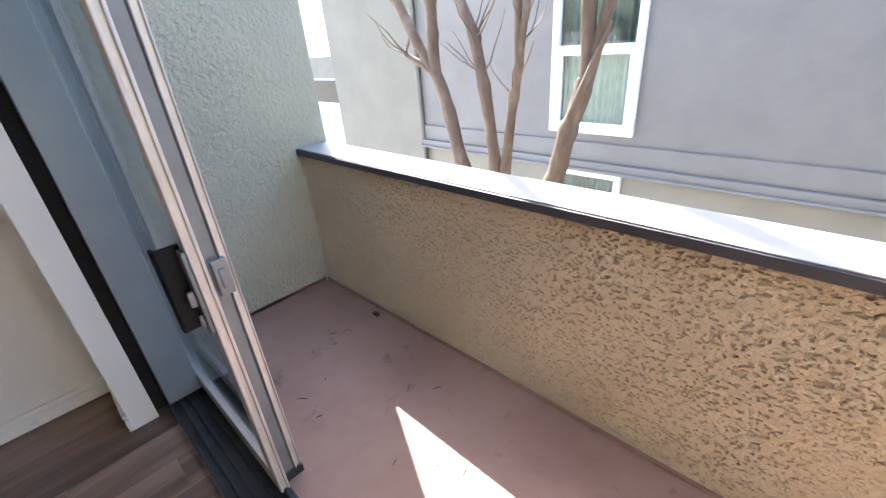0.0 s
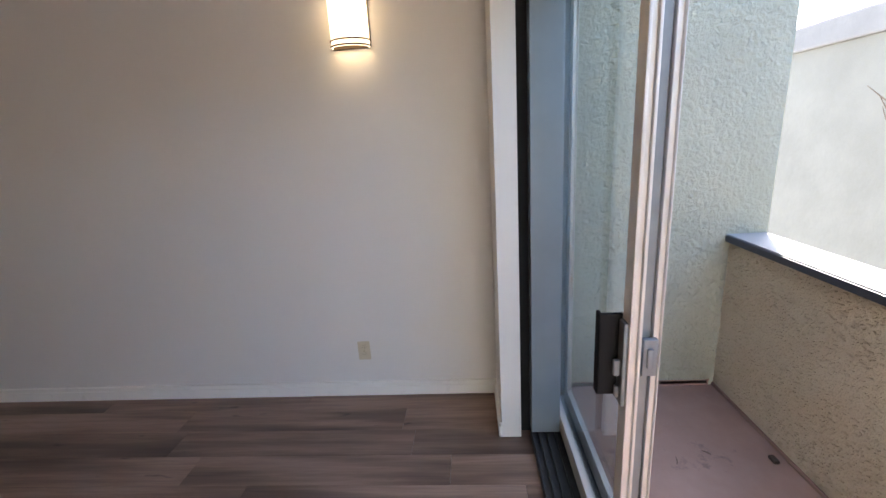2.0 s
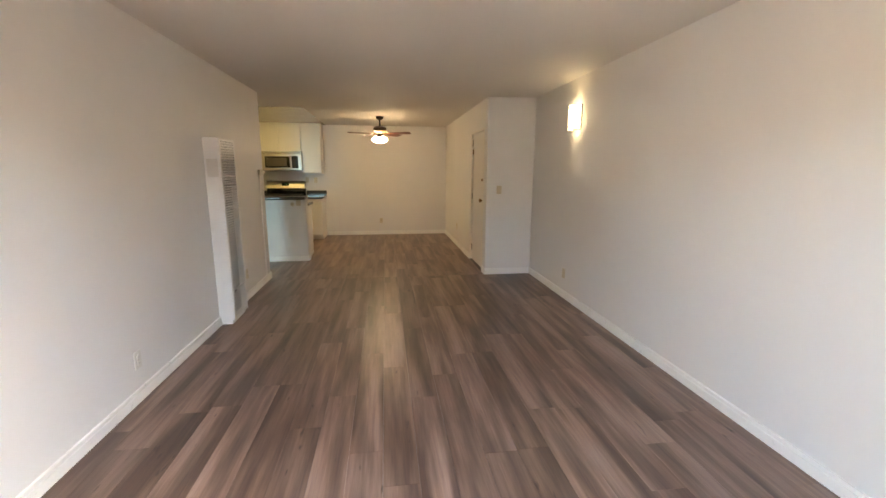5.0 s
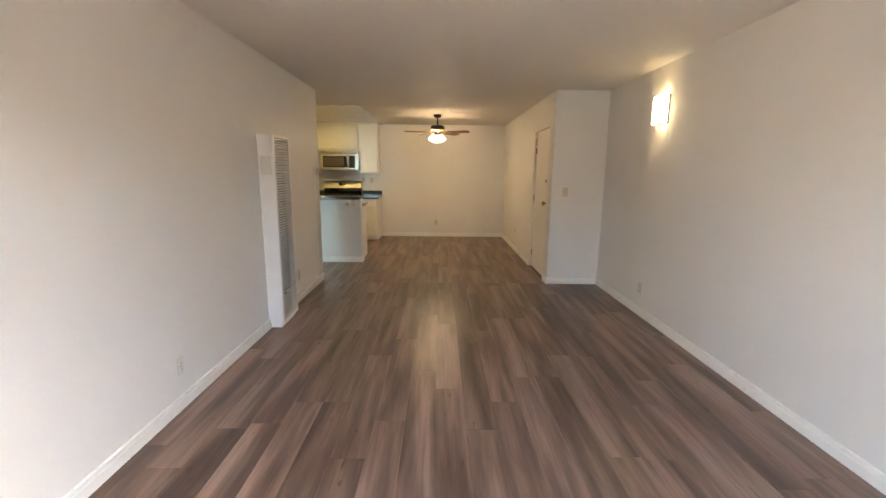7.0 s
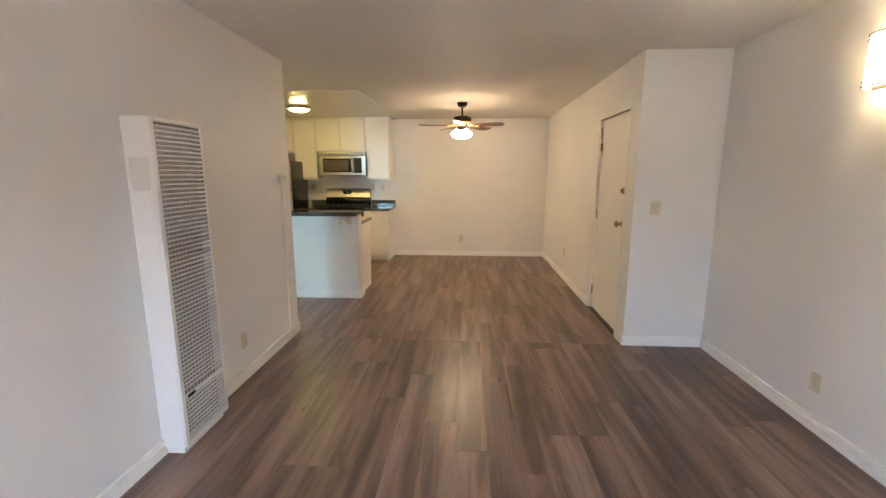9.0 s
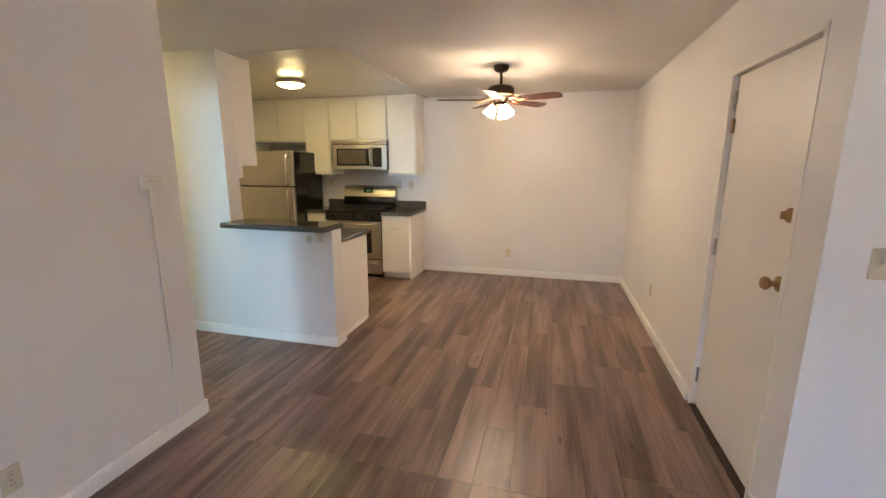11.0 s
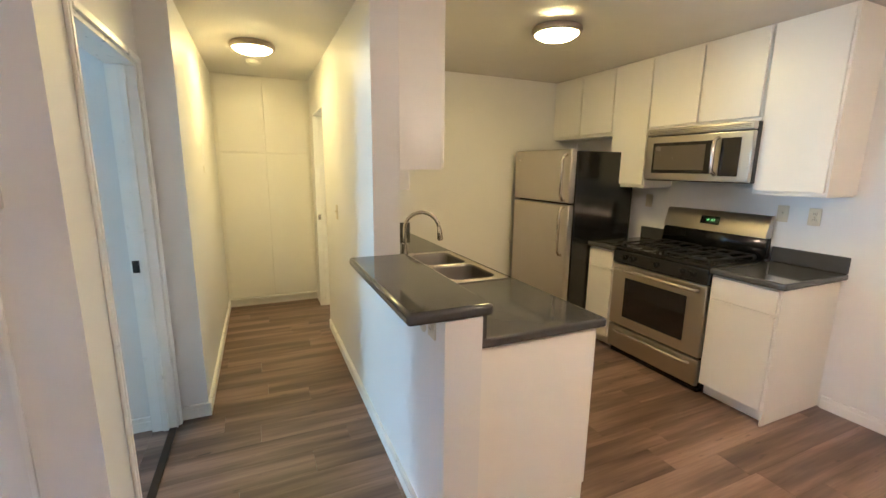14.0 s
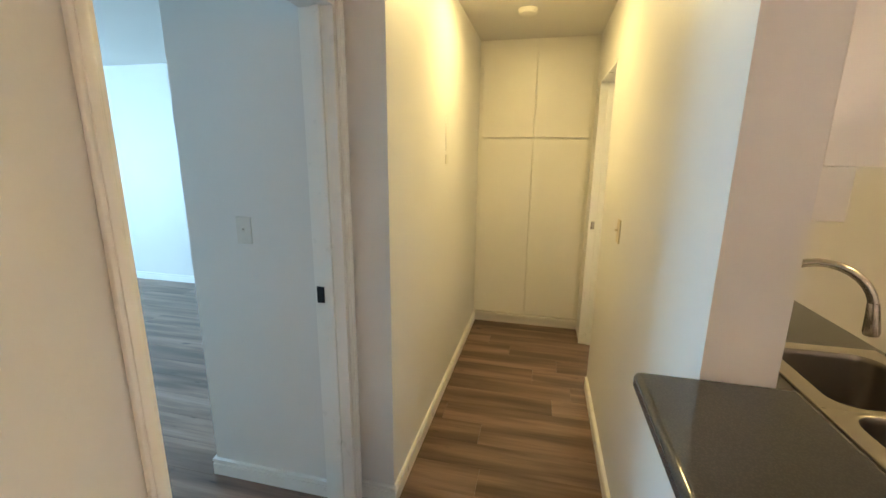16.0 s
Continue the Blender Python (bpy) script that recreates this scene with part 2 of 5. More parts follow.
SCONCEGLOW = glow("sconce_shade_lit", (1.0, 0.76, 0.46), SCONCE)
FANGLOW = glow("fan_glass_lit", (1.0, 0.70, 0.42), FAN)
FLUSHGLOW = glow("flush_glass_lit", (1.0, 0.71, 0.24), FLUSH)
VANITYGLOW = glow("vanity_glass_lit", (1.0, 0.84, 0.48), VANITY)
LEDGLOW = glow("clock_digits", (0.05, 1.0, 0.15), 0.05)


# ---- building helpers ----
def box(bm, lo, hi, bevel=0.0, seg=2):
    made = bmesh.ops.create_cube(bm, size=1.0)["verts"]
    c = [(a + b) / 2 for a, b in zip(lo, hi)]
    for v in made:
        v.co = Vector([c[i] + v.co[i] * (hi[i] - lo[i]) for i in range(3)])
    if bevel:
        edges = list({e for v in made for e in v.link_edges})
        bmesh.ops.bevel(bm, geom=edges, offset=bevel, segments=seg, affect="EDGES", profile=0.5)
    return bm


def tube(bm, pts, radii, n=12, caps=True):
    """A round bar through the points, with a radius at each."""
    pts = [Vector(p) for p in pts]
    if isinstance(radii, (int, float)):
        radii = [radii] * len(pts)
    rings, side = [], None
    for i, p in enumerate(pts):
        d = (pts[min(i + 1, len(pts) - 1)] - pts[max(i - 1, 0)]).normalized()
        if side is None:
            side = d.orthogonal().normalized()
        side = (side - d * side.dot(d)).normalized()
        up = d.cross(side)
        rings.append([bm.verts.new(p + radii[i] * (math.cos(a) * side + math.sin(a) * up)) for a in (2 * math.pi * k / n for k in range(n))])
    for a, b in zip(rings, rings[1:]):
        for k in range(n):
            bm.faces.new((a[k], a[(k + 1) % n], b[(k + 1) % n], b[k]))
    if caps:
        bm.faces.new(rings[0][::-1])
        bm.faces.new(rings[-1])
    return bm


def lathe(bm, profile, n=32, at=(0, 0, 0), turn=None):
    """A turned shape: (radius, height) pairs round the z axis."""
    rings = []
    for r, z in profile:
        ring = []
        for k in range(n if r > 1e-6 else 1):
            a = 2 * math.pi * k / n
            co = Vector((r * math.cos(a), r * math.sin(a), z))
            if turn:
                co = turn @ co
            ring.append(bm.verts.new(co + Vector(at)))
        rings.append(ring)
    for a, b in zip(rings, rings[1:]):
        if len(a) == 1 and len(b) == 1:
            continue
        for k in range(n):
            if len(a) == 1:
                bm.faces.new((a[0], b[(k + 1) % n], b[k]))
            elif len(b) == 1:
                bm.faces.new((a[k], a[(k + 1) % n], b[0]))
            else:
                bm.faces.new((a[k], a[(k + 1) % n], b[(k + 1) % n], b[k]))
    return bm


def mesh_of(name, bm, material, smooth=True):
    bmesh.ops.recalc_face_normals(bm, faces=bm.faces)
    me = bpy.data.meshes.new(name)
    for f in bm.faces:
        f.smooth = smooth
    bm.to_mesh(me)
    bm.free()
    if smooth:
        me.set_sharp_from_angle(angle=radians(38))
        if len(me.polygons) < 5000:
            for f in me.polygons:
                if len(f.vertices) == 4 and f.area > 0.002 and max(abs(c) for c in f.normal) > 0.99999:
                    f.use_smooth = False
    me.materials.append(material)
    return me


def part(name, bm, material, parent, label=""):
    ob = new(name, mesh_of(name, bm, material))
    ob.parent = parent
    return tagged(ob, label)


def thing(name, at, label, category, group="", kind="", rz=0.0):
    ob = new(name)
    ob.empty_display_size = 0.1
    ob.matrix_world = pose(*at, 0, 0, rz)
    return tagged(ob, label, category, group, kind)


def B(lo, hi, bevel=0.0, seg=2):
    return box(bmesh.new(), lo, hi, bevel, seg)


def solid(name, boxes, material, label, category, bevel=0.0):
    bm = bmesh.new()
    for lo, hi in boxes:
        box(bm, lo, hi, bevel)
    ob = new(name, mesh_of(name, bm, material))
    return tagged(ob, label, category, kind="structure")


# ---- setting: walls, ceiling, floors ----
H = 2.44
solid("wall_west", [((-2.20, -5.03, 0), (-2.08, 0.265, H))], WALL, "off-white painted long living room wall", "wall")
solid("wall_closet_front", [((-2.20, -5.15, 0), (-1.535, -5.03, H))], WALL, "off-white painted short wall beside the entry door", "wall")
solid("wall_entry", [((-1.535, -9.05, 0), (-1.415, -6.115, H)), ((-1.535, -5.225, 0), (-1.415, -5.03, H)), ((-1.535, -6.115, 2.06), (-1.415, -5.225, H))],
      WALL, "off-white painted wall with the entry door", "wall")
solid("wall_south", [((-1.535, -9.17, 0), (3.95, -9.05, H))], WALL, "off-white painted far wall behind kitchen and dining area", "wall")
solid("wall_kitchen_east", [((3.83, -9.05, 0), (3.95, -6.43, H))], WALL, "off-white painted kitchen end wall", "wall")
solid("wall_hall_south", [((2.22, -6.43, 0), (3.95, -6.28, H)), ((3.95, -6.43, 2.065), (4.67, -6.28, H)), ((4.67, -6.43, 0), (5.0, -6.28, H))],
      WALL, "off-white painted wall between hallway and kitchen", "wall")
solid("wall_bar", [((1.25, -6.43, 0), (2.22, -6.28, 1.005))], WALL, "off-white painted half wall under the breakfast bar", "wall")
solid("wall_hall_end", [((5.0, -6.43, 0), (5.12, -5.225, H))], WALL, "off-white painted wall behind the hall closet", "wall")
solid("wall_hall_north", [((2.75, -5.345, 0), (5.0, -5.225, H)), ((2.75, -5.225, 0), (2.87, -5.06, H))], WALL, "off-white painted hallway wall", "wall")
solid("wall_bedroom_door", [((1.695, -5.19, 0), (1.83, -5.06, H)), ((2.685, -5.19, 0), (2.75, -5.06, H)), ((1.83, -5.19, 2.035), (2.685, -5.06, H))],
      WALL, "off-white painted wall round the bedroom doorway", "wall")
solid("wall_east", [((1.575, -5.19, 0), (1.695, 0.265, H))], WALL, "off-white painted living room wall with the wall heater", "wall")
solid("wall_bedroom_side", [((2.71, -5.06, 0), (2.83, -4.45, H))], WALL, "white painted bedroom wall with a light switch", "wall")
solid("wall_bedroom_south", [((2.83, -4.57, 0), (5.20, -4.45, H))], WALL, "white painted bedroom wall", "wall")
solid("wall_bedroom_east", [((5.20, -4.57, 0), (5.32, 0.265, H))], WALL, "white painted far bedroom wall", "wall")
solid("wall_north", [((-2.20, 0.265, 0), (-1.70, 0.358, H)), ((-2.20, 0.358, 0), (-2.031, 0.50, H)), ((-2.03, 0.358, 2.09), (1.25, 0.50, H)), ((-1.70, 0.265, 2.09), (1.25, 0.358, H)),
                     ((1.25, 0.265, 0), (2.40, 0.50, H)), ((2.40, 0.265, 0), (3.70, 0.50, 0.55)), ((2.40, 0.265, 2.15), (3.70, 0.50, H)), ((3.70, 0.265, 0), (5.32, 0.50, H))],
      WALL, "off-white painted front wall round the sliding balcony door", "wall")
solid("wall_bath_east", [((5.95, -8.5, 0), (6.07, -6.43, H))], CREAMTILE, "cream painted bathroom wall", "wall")
solid("wall_bath_south", [((3.95, -8.62, 0), (6.07, -8.5, H))], CREAMTILE, "cream painted bathroom end wall", "wall")
solid("wall_bath_north", [((5.12, -6.43, 0), (6.07, -6.31, H))], CREAMTILE, "cream painted bathroom wall by the doorway", "wall")
solid("ceiling", [((-2.3, -9.17, H), (6.07, 0.5, H + 0.15))], CEILING, "off-white textured ceiling", "ceiling")

solid("ceiling_kitchen", [((1.245, -9.05, H - 0.004), (3.83, -6.43, H - 0.0005))], CEILINGGLOSS, "glossy enamel-painted kitchen ceiling", "ceiling")


def base_run(name, pts, side):
    """Baseboard along a wall foot, with a small stepped top."""
    (x0, y0), (x1, y1) = pts
    bm = bmesh.new()
    for t, z0, z1 in ((0.015, 0, 0.058), (0.010, 0.058, 0.074), (0.016, 0.074, 0.085)):
        if x0 == x1:
            box(bm, (min(x0, x0 + side * t), y0, z0), (max(x0, x0 + side * t), y1, z1))
        else:
            box(bm, (x0, min(y0, y0 + side * t), z0), (x1, max(y0, y0 + side * t), z1))
    tagged(new(name, mesh_of(name, bm, TRIM)), "white painted wooden baseboard", "baseboard", kind="structure")


base_run("baseboard_west", ((-2.08, -5.03), (-2.08, 0.265)), 1)
base_run("baseboard_closet", ((-2.067, -5.03), (-1.402, -5.03)), 1)
base_run("baseboard_entry_near", ((-1.415, -5.205), (-1.415, -5.03)), 1)
base_run("baseboard_entry", ((-1.415, -9.05), (-1.415, -6.135)), 1)
base_run("baseboard_south", ((-1.402, -9.05), (1.30, -9.05)), 1)
base_run("baseboard_east", ((1.575, -5.203), (1.575, 0.265)), -1)
base_run("baseboard_east_end", ((1.575, -5.19), (1.79, -5.19)), -1)
base_run("baseboard_north_stub", ((-2.067, 0.265), (-1.70, 0.265)), -1)
base_run("baseboard_hall_return", ((2.75, -5.358), (2.75, -5.19)), -1)
base_run("baseboard_hall_north", ((2.737, -5.345), (4.94, -5.345)), -1)
base_run("baseboard_hall_south", ((1.237, -6.28), (3.95, -6.28)), 1)
base_run("baseboard_bar_end", ((1.25, -6.43), (1.25, -6.28)), -1)
base_run("baseboard_bed_side", ((2.71, -5.06), (2.71, -4.437)), -1)
base_run("baseboard_bed_south", ((2.71, -4.45), (5.20, -4.45)), 1)
base_run("baseboard_bed_east", ((5.20, -4.437), (5.20, 0.265)), -1)


# ---- balcony ----
solid("balcony_floor", [((-2.12, 0.56, -0.16), (3.2, 1.49, -0.01))], CONCRETE, "reddish-brown painted concrete balcony floor, dusty and stained", "floor")
# The side wall's unseen upper part is added height that keeps sun off the door.
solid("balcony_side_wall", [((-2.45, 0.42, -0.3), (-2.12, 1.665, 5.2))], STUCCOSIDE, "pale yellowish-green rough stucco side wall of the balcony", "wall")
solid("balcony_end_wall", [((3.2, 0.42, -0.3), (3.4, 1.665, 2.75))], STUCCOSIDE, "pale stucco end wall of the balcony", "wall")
solid("balcony_front_wall", [((-2.12, 0.50, -0.16), (-2.04, 0.56, 2.6)), ((1.27, 0.50, -0.16), (3.2, 0.56, 2.6)), ((-2.04, 0.50, 2.10), (1.27, 0.56, 2.6))], BOUNCESTUCCO, "unseen outside wall round the sliding door, its stucco lightened to bounce sun", "wall")
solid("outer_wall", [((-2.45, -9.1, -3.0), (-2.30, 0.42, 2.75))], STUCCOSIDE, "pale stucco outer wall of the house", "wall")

# the parapet face is laid out as a fine grid whose trowel relief is real depth
bm = bmesh.new()
nx, nz = 1250, 320
grid = [[None] * (nz + 1) for _ in range(nx + 1)]
for i in range(nx + 1):
    for k in range(nz + 1):
        x, z = -2.15 + 3.4 * i / nx, -0.05 + 0.87 * k / nz
        q = Vector((x * 76 + 1.1 * noise.noise(Vector((x * 9, 4, z * 9))), 0.3, z * 104 + 1.1 * noise.noise(Vector((x * 7, 9, z * 7)))))
        v = noise.noise(q) + 0.45 * noise.noise(q * 2.3) + 0.35 * noise.noise(q * 0.37)
        u = max(0.0, min(1.0, (v + 0.46) / 0.26))
        lift = 0.0075 * u * u * (3 - 2 * u) * (0.85 + 0.6 * noise.noise(Vector((x * 4.1, 7, z * 5.6)))) + 0.005 * noise.noise(Vector((x * 2.5, 1, z * 2.5)))
        grid[i][k] = bm.verts.new((x, 1.492 - lift, z))
for i in range(nx):
    for k in range(nz):
        bm.faces.new((grid[i][k], grid[i + 1][k], grid[i + 1][k + 1], grid[i][k + 1]))
box(bm, (-2.12, 1.498, -0.3), (3.2, 1.64, 0.827))
box(bm, (1.25, 1.482, -0.05), (3.2, 1.498, 0.827))
parapet = new("parapet", mesh_of("parapet", bm, STUCCO))
tagged(parapet, "low balcony wall of rough tan trowelled stucco", "parapet", kind="structure")
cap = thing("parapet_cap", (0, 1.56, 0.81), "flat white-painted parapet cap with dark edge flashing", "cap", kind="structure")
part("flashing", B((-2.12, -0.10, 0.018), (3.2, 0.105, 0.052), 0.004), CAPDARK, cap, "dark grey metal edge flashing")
part("top", B((-2.119, -0.094, 0.0525), (3.2, 0.099, 0.058), 0.002), CAPTOP, cap, "white painted top, toned down to grey against the sun")
solid("balcony_kerb", [((-2.12, 1.474, -0.01), (3.2, 1.484, 0.010)), ((-2.12, 0.56, -0.01), (-2.125, 1.455, 0.022))], CONCRETE, "reddish concrete fillet along the balcony wall foot", "kerb", 0.008)

random.seed(4)
for k in range(16):
    x, y = random.uniform(-1.7, 0.6), random.uniform(0.75, 1.42)
    a, l = random.uniform(0, 3.1), random.uniform(0.02, 0.055)
    bm = tube(bmesh.new(), [(-l / 2 * math.cos(a), -l / 2 * math.sin(a), 0.0015), (0, 0.003, 0.003), (l / 2 * math.cos(a), l / 2 * math.sin(a), 0.0015)], [0.0012, 0.002, 0.001], 5)
    tw = new("twig", mesh_of("twig", bm, LEAF))
    tw.location = (x, y, -0.0105)
    tagged(tw, "small dry brown twig on the balcony floor", "twig", "twigs on the balcony")
bm = bmesh.new()
box(bm, (-0.022, -0.012, 0), (0.022, 0.012, 0.016), 0.005)
ob = new("drain_clump", mesh_of("drain_clump", bm, LEAF))
ob.location = (-1.54, 1.425, -0.01)
tagged(ob, "small dark clump of dirt at the parapet foot", "dirt")


# ---- neighbouring house, tree, alley ----
solid("ground", [((-400, -400, -3.2), (400, 400, -3.0))], GROUND, "grey concrete alley and ground", "ground")


def pane_window(parent, name, x0, x1, z0, z1, y, split, curtain):
    """White vinyl window: frame, sashes, panes, curtain behind."""
    w = new(name)
    w.parent = parent
    tagged(w, "white vinyl window with two sashes" if split else "small white vinyl window", "", "")
    f = 0.075
    bm = bmesh.new()
    box(bm, (x0, y - 0.05, z0), (x0 + f, y + 0.03, z1), 0.006)
    box(bm, (x1 - f, y - 0.05, z0), (x1, y + 0.03, z1), 0.006)
    box(bm, (x0 + f, y - 0.049, z0), (x1 - f, y + 0.03, z0 + f), 0.006)
    box(bm, (x0 + f, y - 0.049, z1 - f), (x1 - f, y + 0.03, z1), 0.006)
    if split:
        box(bm, (x0 + f, y - 0.046, split - 0.05), (x1 - f, y + 0.03, split + 0.05), 0.006)
        box(bm, (x0 + f, y - 0.03, z0 + f), (x0 + f + 0.045, y + 0.02, split - 0.05), 0.004)
        box(bm, (x1 - f - 0.045, y - 0.03, z0 + f), (x1 - f, y + 0.02, split - 0.05), 0.004)
        box(bm, (x0 + f + 0.045, y - 0.03, z0 + f), (x1 - f - 0.045, y + 0.02, z0 + f + 0.04), 0.004)
    part("window_frame", bm, WINFRAME, w)
    p = part("pane", B((x0 + 0.06, y + 0.004, z0 + 0.06), (x1 - 0.06, y + 0.010, z1 - 0.06)), WINGLASS, w)
    p.visible_shadow = False
    n = 70
    for nm, mat, za, zb, xa, xb in curtain:
        bm = bmesh.new()
        rows = []
        for i in range(n + 1):
            x = xa + (xb - xa) * i / n
            off = 0.10 + 0.016 * math.sin(i * 1.15) + 0.008 * math.sin(i * 0.37)
            rows.append((bm.verts.new((x, y + off, za)), bm.verts.new((x, y + off, zb))))
        for a, b in zip(rows, rows[1:]):
            bm.faces.new((a[0], b[0], b[1], a[1]))
        bmesh.ops.solidify(bm, geom=bm.faces[:], thickness=0.003)
        part(nm, bm, mat, w)


house = thing("apartment_building", (0, 5.0, -3.0), "grey stucco apartment building with white vinyl windows", "building")


def facade_boxes(x0, x1, z0, z1, holes):
    """Wall boxes from x0 to x1 and z0 to z1 with rectangular holes, side by side."""
    out, x = [], x0
    for a, b, lo, hi in sorted(holes):
        out += [((x, 0, z0), (a, 0.25, z1)), ((a, 0, z0), (b, 0.25, lo)), ((a, 0, hi), (b, 0.25, z1))]
        x = b
    return out + [((x, 0, z0), (x1, 0.25, z1))]


bm = bmesh.new()
for lo, hi in facade_boxes(-4.80, 12.0, 2.86, 5.30, [(-2.55, -1.55, 3.26, 4.95)]):
    box(bm, lo, hi)
part("wall", bm, FACADE, house, "grey stucco upper wall")
bm = bmesh.new()
for lo, hi in facade_boxes(-4.80, 12.0, 0.0, 2.86, [(-2.54, -1.63, 1.95, 2.82)]):
    box(bm, (lo[0], lo[1] + 0.03, lo[2]), (hi[0], hi[1], hi[2]))
part("lower_wall", bm, FACADELOW, house, "beige stucco lower wall")
bm = bmesh.new()
box(bm, (-4.80, -0.085, 2.86), (12.0, -0.002, 2.945), 0.012)
box(bm, (-4.80, -0.035, 2.945), (12.0, -0.002, 3.16), 0.012)
part("ledge", bm, FACADE, house, "grey moulded ledge between the storeys")
part("pipe_ledge", tube(bmesh.new(), [(-4.80, -0.10, 2.85), (12, -0.10, 2.85)], 0.02, 10), FACADE, house)
part("side_wing", B((-7.05, -0.05, 0.0), (-4.82, 2.5, 5.30), 0.01), FACADEPALE, house, "pale stucco wing")
part("downpipe", tube(bmesh.new(), [(-4.79, -0.06, 0), (-4.79, -0.06, 5.2)], 0.035, 12), FACADEPALE, house, "painted downpipe")
part("roof", B((-7.2, -0.12, 5.30), (12.2, 8.9, 5.62), 0.03), FACADE, house, "grey roof fascia with a flat roof")
part("back_wall", B((-7.0, 2.5, 0), (12, 8.8, 5.30)), FACADEPALE, house)
pane_window(house, "window", -2.55, -1.55, 3.26, 4.95, 0.0, 4.13, [("curtain", CURTAIN, 3.3, 4.2, -2.50, -1.60), ("blind", BLINDS, 4.16, 4.9, -2.50, -1.60)])
pane_window(house, "small_window", -2.54, -1.63, 1.95, 2.82, 0.03, 0, [("blind", BLINDS, 2.0, 2.78, -2.50, -1.67)])

far_house = thing("white_house", (-13.5, 11.0, -3.0), "white-sided house with dark garage windows far behind the grey building", "building")
bm = bmesh.new()
box(bm, (-14, 0, 0), (4.0, 6, 6.2))
part("wall", bm, CLAYWHITE, far_house)
for k in range(12):
    part("board", B((-14, -0.03, 0.45 * k + 0.02), (4.02, -0.002, 0.45 * k + 0.43), 0.01), CLAYWHITE, far_house)
part("roof", B((-14.4, -0.5, 6.2), (4.4, 6.4, 6.5), 0.05), ROOF, far_house)
w = part("window", B((-5.2, -0.09, 2.05), (-2.65, -0.04, 4.1), 0.01), WINFRAME, far_house)
part("pane", B((-5.1, -0.10, 2.15), (-2.75, -0.093, 3.08)), OVENGLASS, w)
part("panel", B((-5.1, -0.10, 3.14), (-2.75, -0.093, 4.0)), FACADELOW, w)


def limb(bm, pts, r0, r1, rough=0.12, n=10):
    """A tapering, slightly crooked limb with swollen knots."""
    fine, rad = [], []
    for i, (a, b) in enumerate(zip(pts, pts[1:])):
        for s in range(5):
            t = s / 5
            p = Vector(a).lerp(Vector(b), t)
            u = (i + t) / (len(pts) - 1)
            r = r0 + (r1 - r0) * u
            p += noise.noise_vector(p * 3.0) * r * 0.5
            fine.append(p)
            rad.append(r * (1 + rough * noise.noise(p * 9)) * (1.18 if s == 0 and i else 1))
    fine.append(Vector(pts[-1]))
    rad.append(r1)
    tube(bm, fine, rad, n)


tree = thing("street_tree", (-1.8, 3.0, -3.0), "bare pruned multi-stemmed tree with smooth brown bark", "tree")
stems = {
    "a": [(-0.08, 0, 0), (-0.35, 0, 2.0), (-0.44, 0, 3.35), (-0.57, 0, 3.80), (-0.69, 0, 4.12)],
    "b": [(0.0, 0.1, 0), (-0.05, 0.05, 2.4), (-0.07, 0, 3.36), (-0.17, 0, 4.03), (-0.26, 0, 4.37), (-0.40, 0, 4.65), (-0.55, 0.05, 5.3)],
    "c": [(0.04, -0.02, 0), (0.0, 0, 2.4), (0.01, 0.02, 3.37), (0.09, 0.02, 3.95), (0.15, 0, 4.17)],
    "d": [(0.08, 0, 0), (0.28, 0, 2.2), (0.44, 0, 3.35), (0.55, 0, 3.75), (0.64, 0, 4.07)],
}
for key, size in (("a", 0.064), ("b", 0.048), ("c", 0.043), ("d", 0.072)):
    bm = bmesh.new()
    limb(bm, stems[key], size * 1.15, size * 0.74)
    part("trunk", bm, BARK, tree)
boughs = [
    # The upper ends of these two run on unseen and thick, to shadow the cap.
    ([(-0.69, 0, 4.10), (-0.90, 0, 4.41), (-1.10, 0, 4.68), (-1.35, 0.05, 5.6), (-1.75, 0.0, 7.3)], 0.042, 0.04),
    ([(-0.69, 0, 4.10), (-0.68, 0, 4.40), (-0.68, 0, 4.63), (-0.80, 0, 5.6), (-1.12, 0.05, 7.4)], 0.046, 0.045),
    ([(-0.70, 0, 4.12), (-0.85, -0.02, 4.20), (-0.99, -0.03, 4.27)], 0.032, 0.022),
    ([(0.15, 0, 4.15), (0.13, 0, 4.55), (0.13, 0, 5.2)], 0.032, 0.018),
    ([(0.15, 0, 4.15), (0.20, 0, 4.54), (0.26, 0, 5.2)], 0.028, 0.016),
    ([(0.64, 0, 4.05), (0.62, 0, 4.50), (0.66, 0, 5.3)], 0.050, 0.034),
    ([(0.64, 0, 4.05), (0.74, 0.02, 4.48), (0.88, 0.05, 5.3)], 0.044, 0.026),
    # Two unseen boughs, added and bent so their shadows cross the parapet cap.
    ([(-0.55, 0.05, 5.28), (-0.95, -0.05, 5.85), (-1.00, -0.26, 6.08), (-0.767, -0.502, 6.13), (-0.62, -0.66, 6.22)], 0.034, 0.022),
    ([(0.13, 0.0, 5.18), (-0.30, -0.05, 5.80), (-0.40, -0.25, 6.08), (-0.258, -0.337, 6.13), (-0.068, -0.467, 6.13), (0.20, -0.65, 6.22)], 0.034, 0.020),
    ([(0.58, -0.05, 3.85), (0.70, -0.05, 4.15), (0.81, -0.06, 4.37)], 0.034, 0.012),
]
for pts, r0, r1 in boughs:
    bm = bmesh.new()
    limb(bm, pts, r0, r1)
    part("bough", bm, BARK, tree)
random.seed(11)
